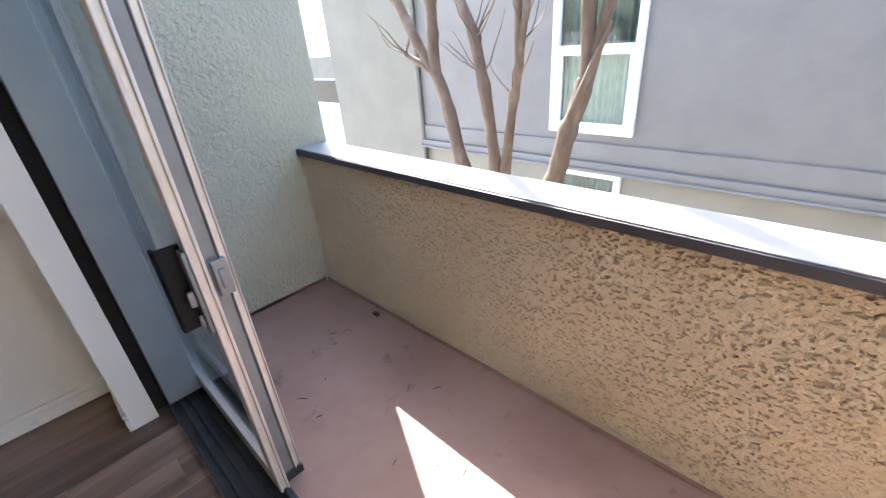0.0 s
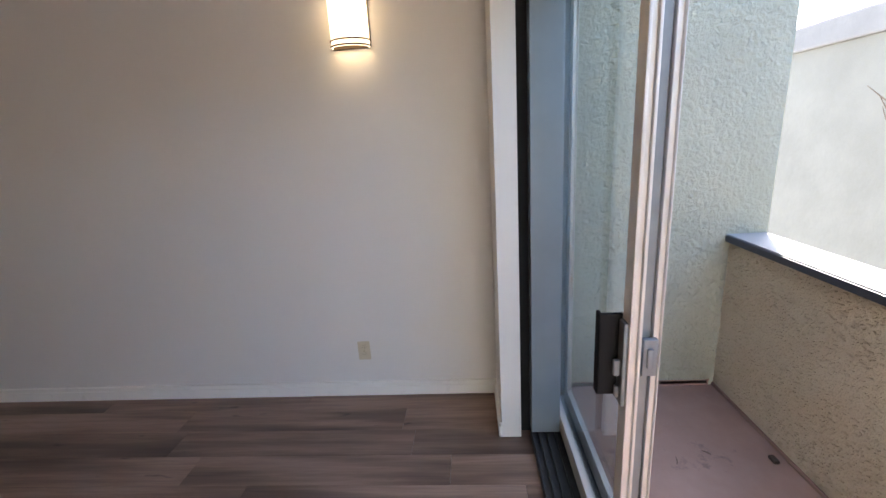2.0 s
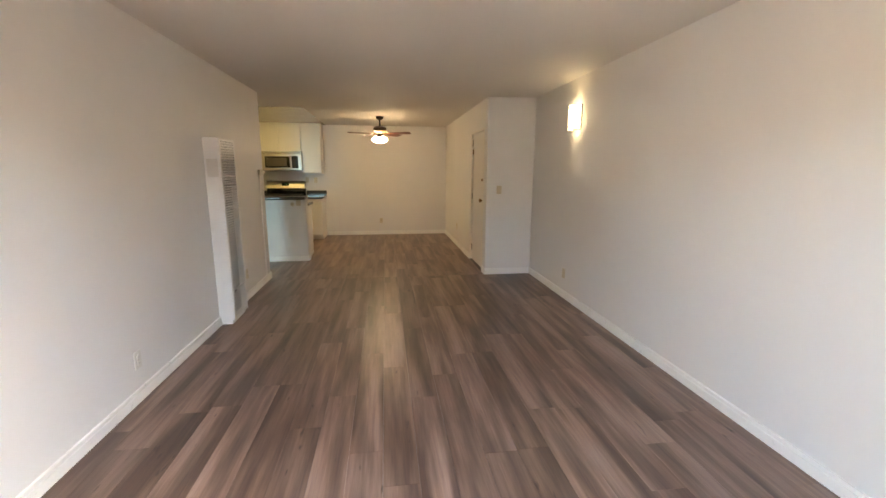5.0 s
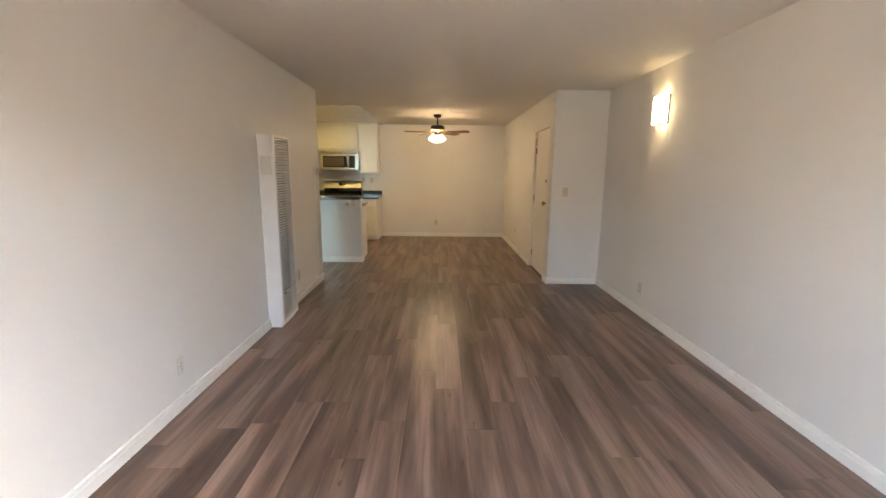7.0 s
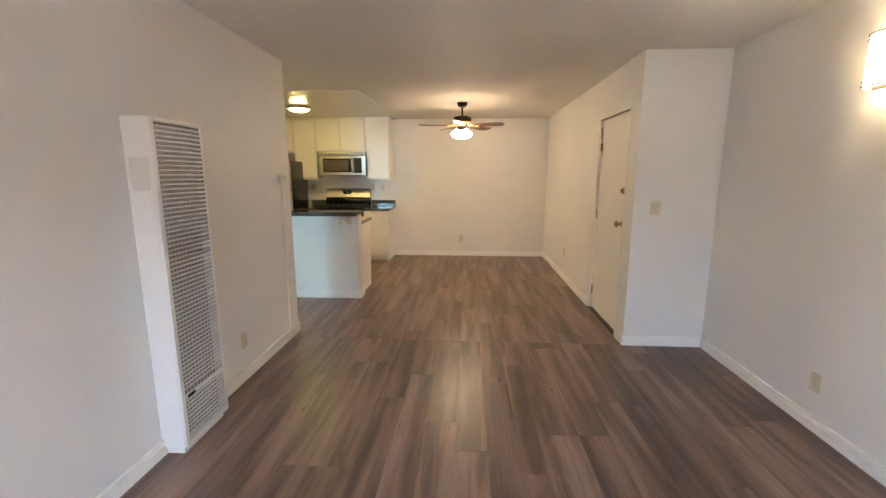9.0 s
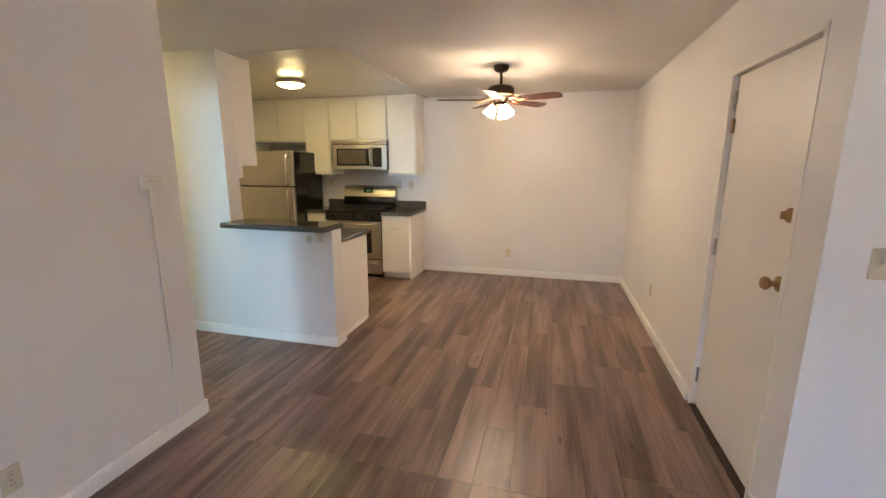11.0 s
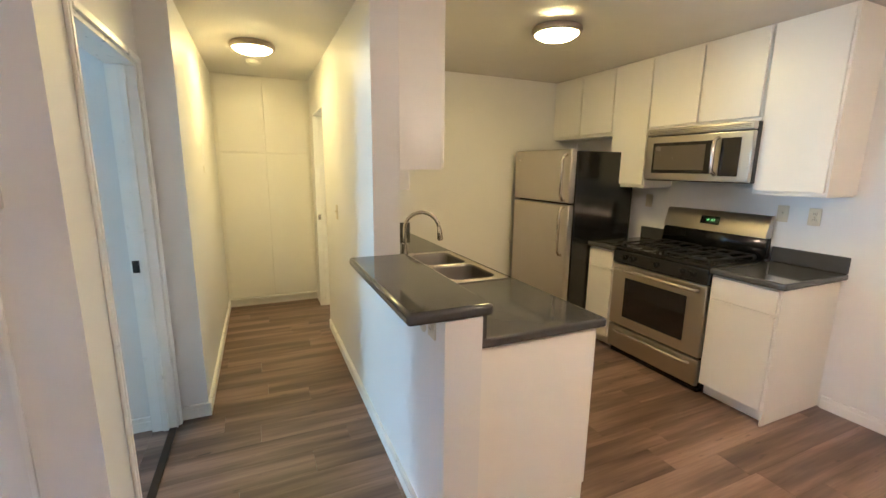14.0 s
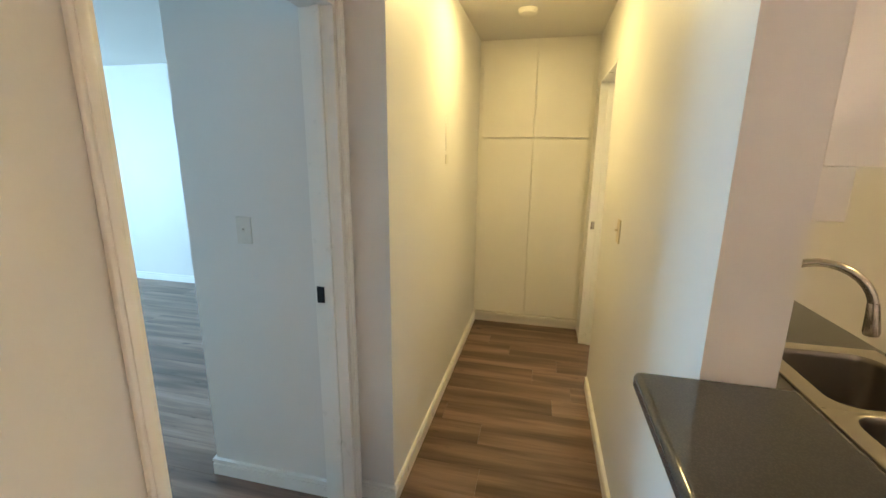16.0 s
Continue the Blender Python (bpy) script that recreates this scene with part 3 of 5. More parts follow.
for k in range(34):
    p = Vector(random.choice([(-0.99, -0.03, 4.27), (-0.24, 0, 4.35), (0.17, 0, 4.3), (0.08, 0.02, 3.95), (-0.18, 0, 4.1), (0.12, 0, 4.6), (-0.66, 0, 4.6), (0.7, 0, 4.6)]))
    pts, d = [p], Vector((random.uniform(-1, 1), random.uniform(-0.5, 0.5), random.uniform(0.2, 1))).normalized()
    for s in range(4):
        d = (d + Vector((random.uniform(-0.3, 0.3), random.uniform(-0.3, 0.3), random.uniform(-0.1, 0.35)))).normalized()
        pts.append(pts[-1] + d * random.uniform(0.06, 0.13))
    part("twig", tube(bmesh.new(), pts, [0.008, 0.006, 0.005, 0.004, 0.002], 5), BARK, tree)


# ---- sliding balcony door ----
door = thing("sliding_door", (0, 0.45, 0), "aluminium sliding balcony door, slid open", "door")
bm = bmesh.new()
for lo, hi in (((-2.03, -0.043, 0.0), (-1.985, 0.20, 2.09)), ((1.205, 0.0, 0.0), (1.25, 0.20, 2.09)), ((-1.985, 0.0, 2.045), (1.205, 0.20, 2.09))):
    box(bm, lo, hi, 0.003)
part("door_frame", bm, ALUDARK, door, "dull grey aluminium door frame")
# Solid black fill gives the gap between stub and glass its darkness.
part("channel", B((-2.03, -0.091, 0.0), (-1.745, -0.044, 2.09)), GRIPANDGAP, door, "black block filling the dark gap behind the wall stub")
# Added grey post stands in for the white wall stub mirrored in the glass.
part("jamb_post", B((-1.984, -0.043, 0.031), (-1.690, 0.091, 2.044), 0.004), STUBREFLECTION, door, "pale grey post painted as the wall stub's reflection in the glass")
bm = bmesh.new()
box(bm, (-2.03, -0.045, -0.004), (1.205, 0.128, 0.010))
box(bm, (-1.985, 0.128, -0.012), (-0.985, 0.200, 0.031))
for y in (-0.038, -0.005, 0.030, 0.070, 0.109):
    box(bm, (-1.985, y - 0.004, 0.012), (1.205, y + 0.004, 0.030), 0.001)
part("track", bm, TRACK, door, "worn grey aluminium floor track")


def sash(name, x0, x1, y0, y1, label, glazed=True):
    p = new(name)
    p.parent = door
    tagged(p, label)
    s = 0.052
    for nm, lo, hi in (("stile", (x0, y0, 0.03), (x0 + s, y1, 2.045)), ("stile", (x1 - s, y0, 0.03), (x1, y1, 2.045)), ("rail", (x0 + s, y0, 0.03), (x1 - s, y1, 0.11)), ("rail", (x0 + s, y0, 1.985), (x1 - s, y1, 2.045))):
        bm = bmesh.new()
        if nm == "stile":
            m = (y0 + y1) / 2
            box(bm, lo, (hi[0], m - 0.007, hi[2]), 0.003)
            box(bm, (lo[0], m + 0.007, lo[2]), hi, 0.003)
            box(bm, (lo[0] + 0.010, m - 0.007, lo[2]), (hi[0] - 0.010, m + 0.007, hi[2]))
        else:
            box(bm, lo, hi, 0.003)
        part(nm, bm, ALU, p)
    if not glazed:
        return p
    g = part("pane", B((x0 + s - 0.008, (y0 + y1) / 2 - 0.003, 0.10), (x1 - s + 0.008, (y0 + y1) / 2 + 0.003, 1.995)), GLASS, p)
    g.visible_shadow = False
    return p


slide = sash("sliding_panel", -1.98, -0.930, 0.093, 0.125, "slid-open glass panel in a worn aluminium frame")
fixed = sash("screen_panel", -1.96, -0.978, 0.172, 0.196, "outer aluminium screen frame", False)
part("interlock", B((-1.04, 0.127, 0.03), (-0.988, 0.170, 2.045), 0.003), ALUDARK, door, "dull grey interlock channel")
h = new("handle")
h.parent = door
tagged(h, "black and chrome pull handle with thumb latch")
bm = bmesh.new()
box(bm, (-0.990, 0.031, 0.725), (-0.978, 0.093, 0.965), 0.004)
box(bm, (-1.010, 0.031, 0.725), (-0.978, 0.041, 0.965), 0.004)
part("grip", bm, GRIPANDGAP, h)
bm = bmesh.new()
box(bm, (-0.975, 0.081, 0.715), (-0.935, 0.093, 0.955), 0.004)
box(bm, (-0.962, 0.064, 0.80), (-0.948, 0.081, 0.845), 0.003)
box(bm, (-0.962, 0.070, 0.735), (-0.948, 0.081, 0.77), 0.003)
part("backplate", bm, ALUDARK, h)
bm = bmesh.new()
box(bm, (-0.978, 0.142, 0.79), (-0.960, 0.180, 0.895), 0.002)
box(bm, (-0.963, 0.152, 0.815), (-0.953, 0.168, 0.87), 0.003)
part("latch", bm, ALUDARK, door, "dull metal latch plate")


# ---- small wall fittings ----
def outlet(at, rz, mat, label):
    o = thing("wall_outlet", at, label, "outlet", "wall outlets", rz=rz)
    part("plate", B((-0.035, -0.006, -0.057), (0.035, 0, 0.057), 0.003), mat, o)
    for z in (-0.02, 0.02):
        bm = bmesh.new()
        lathe(bm, [(0, -0.0105), (0.0155, -0.0105), (0.0165, -0.006), (0.0165, -0.004)], 20, (0, 0, 0), Matrix.Rotation(radians(90), 3, "X") @ Matrix.Scale(-1, 3, (0, 0, 1)))
        for v in bm.verts:
            v.co.z += z
        s = part("socket", bm, mat, o)
        part("slot", box(B((-0.0065, -0.0108, z - 0.003), (-0.0045, -0.0085, z + 0.006)), (0.0045, -0.0108, z - 0.003), (0.0065, -0.0085, z + 0.006)), DARK, s)
    part("screw", lathe(bmesh.new(), [(0, 0.0015), (0.003, 0.001), (0.003, -0.002)], 10, (0, -0.006, 0), Matrix.Rotation(radians(90), 3, "X")), BRASS, o)
    return o


def switch(at, rz, mat, label, gangs=1):
    o = thing("light_switch", at, label, "switch", "light switches", rz=rz)
    w = 0.035 * gangs + (0.006 if gangs > 1 else 0)
    part("plate", B((-w, -0.006, -0.057), (w, 0, 0.057), 0.003), mat, o)
    for g in range(gangs):
        x = (g - (gangs - 1) / 2) * 0.046
        bm = B((x - 0.005, -0.007, -0.012), (x + 0.005, -0.003, 0.012), 0.001)
        part("slot", bm, mat, o)
        part("toggle", box(bmesh.new(), (x - 0.0038, -0.020, 0.001), (x + 0.0038, -0.006, 0.010), 0.0015), mat, o)
    return o


outlet((-2.08, -0.483, 0.285), 90, PLATE, "ivory plastic duplex outlet on the long living room wall")
outlet((-2.08, -3.85, 0.285), 90, PLATE, "ivory plastic duplex outlet low on the long living room wall")
outlet((0.09, -9.05, 0.322), 180, PLATE, "ivory plastic duplex outlet on the dining wall")
outlet((-1.415, -7.43, 0.387), 90, PLATE, "ivory plastic duplex outlet on the entry wall")
outlet((1.575, -2.06, 0.268), -90, PLATEWHITE, "white plastic duplex outlet below the heater wall")
outlet((1.575, -4.24, 0.293), -90, PLATE, "ivory plastic duplex outlet between heater and doorway")
outlet((1.515, -9.05, 1.245), 180, PLATE, "ivory plastic duplex outlet beside the upper cabinet")
outlet((2.80, -9.05, 1.26), 180, PLATE, "ivory plastic duplex outlet between fridge and stove")
switch((-1.593, -5.03, 1.205), 180, PLATE, "ivory light switch beside the entry door")
switch((1.70, -9.05, 1.25), 180, PLATE, "ivory switch plate beside the stove")
switch((3.37, -6.28, 1.18), 180, PLATE, "ivory light switch in the hallway")
switch((2.71, -4.73, 1.22), -90, PLATEWHITE, "white light switch inside the bedroom")
outlet((1.365, -6.28, 0.962), 180, PLATE, "ivory outlet under the bar overhang")
b = thing("cable_jack", (1.46, -6.28, 0.925), "round ivory cable plate under the bar", "cable jack", rz=180)
part("plate", lathe(bmesh.new(), [(0, 0.006), (0.026, 0.006), (0.031, 0.003), (0.032, 0)], 28, (0, 0, 0), Matrix.Rotation(radians(90), 3, "X")), PLATE, b)
part("plug", lathe(bmesh.new(), [(0, 0.012), (0.006, 0.012), (0.006, 0.005)], 12, (0, 0, 0), Matrix.Rotation(radians(90), 3, "X")), BRASS, b)

chime = thing("door_chime", (3.72, -5.345, 1.55), "slim white plastic chime box on the hallway wall", "chime")
part("case", B((-0.03, -0.004, 0.0), (0.03, 0, 0.20), 0.0015), WALL, chime)
part("sensor", B((-0.03, -0.005, -0.075), (0.03, 0, -0.02), 0.0015), PLATEWHITE, chime)

thermo = thing("thermostat", (1.575, -5.008, 1.437), "small white thermostat with a cable channel running down", "thermostat", rz=-90)
part("case", B((-0.052, -0.032, -0.036), (0.052, 0, 0.036), 0.008, 3), PLATEWHITE, thermo)
part("lever", B((-0.028, -0.036, 0.014), (0.022, -0.031, 0.020), 0.001), CHROME, thermo)
part("cable_channel", B((-0.008, -0.012, -1.352), (0.008, 0, -0.036), 0.003), CONDUIT, thermo, "white painted cable channel")

smoke = thing("smoke_detector", (4.24, -5.75, H), "round white smoke detector on the hallway ceiling", "smoke detector")
part("body", lathe(bmesh.new(), [(0, -0.038), (0.035, -0.038), (0.055, -0.028), (0.062, -0.010), (0.062, 0)], 32), PLATEWHITE, smoke)


# ---- wall heater ----
heater = thing("wall_heater", (1.575, -3.572, 0.045), "tall white enamel gas wall heater with louvred front", "heater", rz=-90)
w, d, ht = 0.194, 0.140, 1.705
bm = bmesh.new()
box(bm, (-w, -d + 0.012, 0), (-w + 0.006, 0, ht), 0.002)
box(bm, (w - 0.006, -d + 0.012, 0), (w, 0, ht), 0.002)
box(bm, (-w + 0.006, -d + 0.012, ht - 0.006), (w - 0.006, 0, ht), 0.002)
box(bm, (-w + 0.006, -d + 0.012, 0), (w - 0.006, 0, 0.006), 0.002)
part("casing", bm, HEATER, heater)
part("inside", B((-w + 0.008, -0.08, 0.008), (w - 0.008, -0.072, ht - 0.008)), SHADOWBOX, heater, "dark inside of the heater")
bm = bmesh.new()
box(bm, (-w, -d, 0), (-w + 0.030, -d + 0.012, ht), 0.004)
box(bm, (w - 0.022, -d, 0), (w, -d + 0.012, ht), 0.004)
box(bm, (-w + 0.030, -d, ht - 0.022), (w - 0.022, -d + 0.012, ht), 0.004)
box(bm, (-w + 0.030, -d, 0), (w - 0.022, -d + 0.012, 0.026), 0.004)
box(bm, (-w + 0.030, -d, 0.262), (w - 0.022, -d + 0.012, 0.285), 0.004)
part("front_frame", bm, HEATER, heater)
slat = None
z = 0.036
while z < ht - 0.03:
    if not 0.252 < z < 0.292:
        if slat is None:
            bm = bmesh.new()
            box(bm, (-w + 0.031, -0.006, -0.0060), (w - 0.023, 0.010, 0.0020))
            for v in bm.verts:
                if v.co.y < 0:
                    v.co.z += 0.009
            slat = mesh_of("slat", bm, HEATER, False)
        s = new("slat", slat)
        s.parent = heater
        s.location = (0, -d + 0.006, z)
    z += 0.0232
for k in range(1, 12):
    x = -w + 0.031 + (2 * w - 0.054) * k / 12
    part("rib", B((x - 0.0015, -d + 0.0085, 0.03), (x + 0.0015, -d + 0.0105, ht - 0.022)), HEATER, heater)
part("name_plate", B((-w + 0.045, -d - 0.004, 0.266), (-w + 0.105, -d + 0.001, 0.281), 0.002), BLACK, heater, "small dark badge")
part("side_plate", B((-w - 0.003, -0.115, 1.36), (-w, -0.02, 1.52), 0.001), PLATEWHITE, heater, "grey-white data plate")
for k in range(9):
    part("top_vent", B((-w + 0.035 + k * 0.037, -d + 0.03, ht), (-w + 0.06 + k * 0.037, -0.05, ht + 0.002)), SHADOWBOX, heater)
part("pedestal", B((-w + 0.015, -d + 0.03, -0.045), (w - 0.015, 0, 0.0), 0.002), HEATER, heater)


# ---- wall sconces ----
def sconce(y, z, label):
    s = thing("wall_sconce", (-2.08, y, z), label, "sconce", "wall sconces", rz=90)
    hw, hh, dep = 0.088, 0.128, 0.085
    part("backplate", B((-hw - 0.003, -0.012, -hh), (hw + 0.003, 0, hh), 0.003), BRONZE, s)
    bm = bmesh.new()
    n, rows = 20, []
    for i in range(n + 1):
        a = math.pi * i / n
        x, y2 = -hw * math.cos(a), -0.012 - dep * math.sin(a) ** 0.75
        rows.append((bm.verts.new((x, y2, -hh)), bm.verts.new((x, y2, hh))))
    for a, b in zip(rows, rows[1:]):
        bm.faces.new((a[0], b[0], b[1], a[1]))
    bmesh.ops.solidify(bm, geom=bm.faces[:], thickness=0.003)
    part("shade", bm, SCONCEGLOW, s, "lit white glass half-round shade")
    for zz in (-hh + 0.006, -hh + 0.030, hh - 0.030, hh - 0.006):
        pts = [(-(hw + 0.004) * math.cos(math.pi * i / n), -0.012 - (dep + 0.004) * math.sin(math.pi * i / n) ** 0.75, zz) for i in range(n + 1)]
        part("band", tube(bmesh.new(), pts, 0.0042, 6), BRONZE, s, "dark bronze band")
    lamp = bpy.data.lights.new("sconce_bulb", "POINT")
    lamp.energy, lamp.color, lamp.shadow_soft_size = 0.20, (1.0, 0.70, 0.36), 0.03
    l = new("sconce_bulb", lamp)
    l.location = (-2.08 + 0.05, y, z)
    return s


sconce(-0.365, 1.99, "lit half-round wall sconce with bronze bands near the balcony door")
sconce(-3.72, 2.03, "lit half-round wall sconce with bronze bands on the long wall")


# ---- ceiling fan ----
fan = thing("ceiling_fan", (0.055, -7.41, H), "dark bronze five-blade ceiling fan with lit glass shades", "ceiling fan")
part("canopy", lathe(bmesh.new(), [(0.072, 0), (0.072, -0.012), (0.060, -0.045), (0.030, -0.062), (0, -0.062)], 32), BRONZE, fan)
part("downrod", tube(bmesh.new(), [(0, 0, -0.06), (0, 0, -0.18)], 0.013, 14), BRONZE, fan)
part("motor", lathe(bmesh.new(), [(0, -0.170), (0.05, -0.173), (0.105, -0.185), (0.125, -0.205), (0.125, -0.255), (0.112, -0.275), (0.085, -0.280), (0.070, -0.292), (0.055, -0.325), (0.062, -0.335), (0.062, -0.350), (0.030, -0.365), (0, -0.367)], 40), BRONZE, fan)
bm = lathe(bmesh.new(), [(0.1255, -0.252), (0.128, -0.258), (0.128, -0.266), (0.115, -0.273)], 40)
part("trim_ring", bm, BRASS, fan, "brass trim ring")
for k in range(5):
    a = radians(86.0 + 72 * k)
    rot = Matrix.Rotation(a, 4, "Z")
    tilt = Matrix.Rotation(radians(-11), 4, "X")
    bm = bmesh.new()
    outline = [(0.20, -0.050), (0.24, -0.062), (0.55, -0.070), (0.585, -0.055), (0.598, -0.02), (0.598, 0.02), (0.585, 0.055), (0.55, 0.070), (0.24, 0.062), (0.20, 0.050)]
    lo = [bm.verts.new((x, y, -0.003)) for x, y in outline]
    hi = [bm.verts.new((x, y, 0.003)) for x, y in outline]
    bm.faces.new(lo[::-1])
    bm.faces.new(hi)
    for i in range(len(outline)):
        j = (i + 1) % len(outline)
        bm.faces.new((lo[i], lo[j], hi[j], hi[i]))
    bm.transform(Matrix.Translation((0, 0, -0.305)) @ rot @ tilt)
    blade = part("blade", bm, BLADE, fan, "reddish walnut blade")
    bm = bmesh.new()
    for s in (-1, 1):
        tube(bm, [(0.085, 0.012 * s, 0.012), (0.14, 0.028 * s, 0.012), (0.19, 0.034 * s, -0.008), (0.235, 0.012 * s, -0.008)], 0.0065, 8)
    box(bm, (0.20, -0.03, -0.009), (0.25, 0.03, -0.004), 0.002)
    bm.transform(Matrix.Translation((0, 0, -0.305)) @ rot)
    part("blade_iron", bm, BRASS, blade, "ornate brass blade bracket")
for k in range(3):
    a = radians(20 + 120 * k)
    turn = Matrix.Rotation(a, 3, "Z") @ Matrix.Rotation(radians(-32), 3, "Y")
    at = Vector((0.055 * math.cos(a), 0.055 * math.sin(a), -0.352))
    lathe_bm = lathe(bmesh.new(), [(0.022, -0.005), (0.028, -0.02), (0.036, -0.04), (0.044, -0.065), (0.051, -0.09), (0.055, -0.105)], 24, at, turn)
    part("glass_shade", lathe_bm, FANGLOW, fan, "lit frosted bell shade")
    part("shade_holder", lathe(bmesh.new(), [(0, 0.012), (0.018, 0.010), (0.026, -0.006), (0.027, -0.016)], 20, at, turn), BRONZE, fan)
for x, l in ((0.02, 0.12), (-0.02, 0.09)):
    bm = tube(bmesh.new(), [(x, 0.02, -0.362), (x, 0.02, -0.36 - l)], 0.0012, 6)
    c = part("pull_chain", bm, BRASS, fan)
    part("fob", lathe(bmesh.new(), [(0, 0), (0.006, -0.006), (0.007, -0.018), (0, -0.026)], 12, (x, 0.02, -0.36 - l)), BRASS, c, "wooden fob")


# ---- flush ceiling lamps ----
def flush(x, y, label):
    f = thing("ceiling_lamp", (x, y, H), label, "ceiling lamp", "flush ceiling lamps")
    part("rim", lathe(bmesh.new(), [(0.150, 0), (0.160, -0.008), (0.163, -0.024), (0.157, -0.038), (0.142, -0.044), (0.136, -0.038)], 48), LAMPRIM, f, "brushed metal rim")
    part("diffuser", lathe(bmesh.new(), [(0.140, -0.039), (0.132, -0.050), (0.106, -0.065), (0.062, -0.075), (0, -0.079)], 40), FLUSHGLOW, f, "lit frosted glass bowl")


flush(2.40, -7.57, "round flush ceiling lamp with metal rim, lit, in the kitchen")
flush(3.68, -5.745, "round flush ceiling lamp with metal rim, lit, in the hallway")


# ---- entry door ----
entry = thing("entry_door", (-1.415, -5.67, 0), "closed off-white slab entry door with brass knob and deadbolt", "door")
bm = bmesh.new()
box(bm, (-0.12, -0.4445, 0), (0.004, -0.415, 2.06), 0.002)
box(bm, (-0.12, 0.415, 0), (0.004, 0.4445, 2.06), 0.002)
box(bm, (-0.12, -0.415, 2.033), (0.004, 0.415, 2.06), 0.002)
part("door_frame", bm, DOORPAINT, entry)
part("slab", B((-0.075, -0.412, 0.012), (-0.030, 0.412, 2.029), 0.003), DOORPAINT, entry, "glossy off-white flush slab")
part("stop", box(box(B((-0.095, -0.415, 0.01), (-0.077, -0.395, 2.033)), (-0.095, 0.395, 0.01), (-0.077, 0.415, 2.033)), (-0.095, -0.395, 2.01), (-0.077, 0.395, 2.033)), DOORPAINT, entry)
part("sill", B((-0.12, -0.415, 0.0), (0.01, 0.415, 0.010), 0.003), BRONZE, entry, "dark metal threshold")
ry = Matrix.Rotation(radians(90), 3, "Y")
k = part("knob", lathe(bmesh.new(), [(0.034, 0), (0.034, 0.006), (0.014, 0.012), (0.012, 0.030), (0.026, 0.042), (0.030, 0.054), (0.024, 0.066), (0, 0.069)], 28, (-0.030, 0.335, 1.035), ry), BRASS, entry, "brass knob")
part("deadbolt", lathe(bmesh.new(), [(0.032, 0), (0.032, 0.008), (0.024, 0.016), (0, 0.018)], 28, (-0.030, 0.335, 1.335), ry), BRASS, entry, "brass deadbolt")
part("thumb_turn", B((-0.014, 0.330, 1.318), (0.008, 0.340, 1.352), 0.002), BRASS, entry)
for z in (0.22, 1.06, 1.90):
    part("hinge", tube(bmesh.new(), [(-0.022, -0.415, z - 0.05), (-0.022, -0.415, z + 0.05)], 0.009, 10), CHROME, entry, "steel hinge")
part("guard_latch", B((-0.03, -0.40, 1.72), (-0.012, -0.385, 1.80), 0.003), BRASS, entry)


# ---- bedroom doorway ----
casing = thing("door_casing", (2.2575, -5.19, 0), "white painted bedroom door casing and jamb with no door shut", "door frame", kind="structure")
for nm, lo, hi in (("trim", (-0.4625, -0.014, 0), (-0.4275, 0, 2.07)), ("trim", (0.4275, -0.014, 0), (0.4625, 0, 2.07)), ("trim", (-0.4275, -0.014, 2.035), (0.4275, 0, 2.07))):
    bm = B(lo, hi, 0.005)
    c = part(nm, bm, TRIM, casing)
    inset = 0.009
    part("moulding", B((lo[0] + inset, -0.018, lo[2]), (hi[0] - inset, -0.0135, hi[2] - (inset if nm else 0)), 0.002), TRIM, c)
for nm, lo, hi in (("jamb", (-0.4274, 0.0, 0), (-0.4095, 0.13, 2.017)), ("jamb", (0.4095, 0.0, 0), (0.4274, 0.13, 2.017)), ("head", (-0.4274, 0.0, 2.017), (0.4274, 0.13, 2.0349))):
    part(nm, B(lo, hi, 0.002), TRIM, casing)
part("stop", B((0.3975, 0.045, 0), (0.4095, 0.075, 2.017), 0.002), TRIM, casing)
part("strike_plate", B((0.4070, 0.088, 0.955), (0.4092, 0.120, 1.022), 0.0005), BLACK, casing, "black metal strike plate")
part("threshold", B((-0.409, 0.005, 0.0), (0.409, 0.045, 0.007), 0.002), BRONZE, casing, "dark threshold strip")


# ---- hall closet ----
closet = thing("linen_closet", (4.95, -5.8125, 0), "built-in cream linen closet with four flat doors", "closet")
part("body", B((0.002, -0.4675, 0.0), (0.048, 0.4675, H)), CABINET, closet)
part("plinth", B((-0.004, -0.4675, 0.0), (0.002, 0.4675, 0.070)), CABINET, closet)
for y0, y1 in ((-0.440, -0.005), (0.005, 0.440)):
    for z0, z1 in ((0.100, 1.651), (1.671, 2.425)):
        part("door", B((-0.018, y0, z0), (0.002, y1, z1), 0.003), CABINET, closet)
part("ledge", B((-0.028, -0.4675, 0.070), (0.002, 0.4675, 0.094), 0.003), CABINET, closet)

bj = thing("bath_door_jamb", (4.31, -6.28, 0), "cream painted bathroom door jamb", "door frame", kind="structure")
for nm, lo, hi in (("jamb", (0.342, -0.155, 0), (0.3599, 0.004, 2.05)), ("jamb", (-0.3599, -0.155, 0), (-0.342, 0.002, 2.05)), ("head", (-0.3599, -0.155, 2.05), (0.3599, 0.004, 2.0649)), ("stop", (0.332, -0.09, 0), (0.342, -0.05, 2.05))):
    part(nm, B(lo, hi, 0.002), TRIM, bj)
part("strike_plate", B((0.340, -0.04, 0.97), (0.3422, -0.012, 1.03), 0.0005), CHROME, bj)


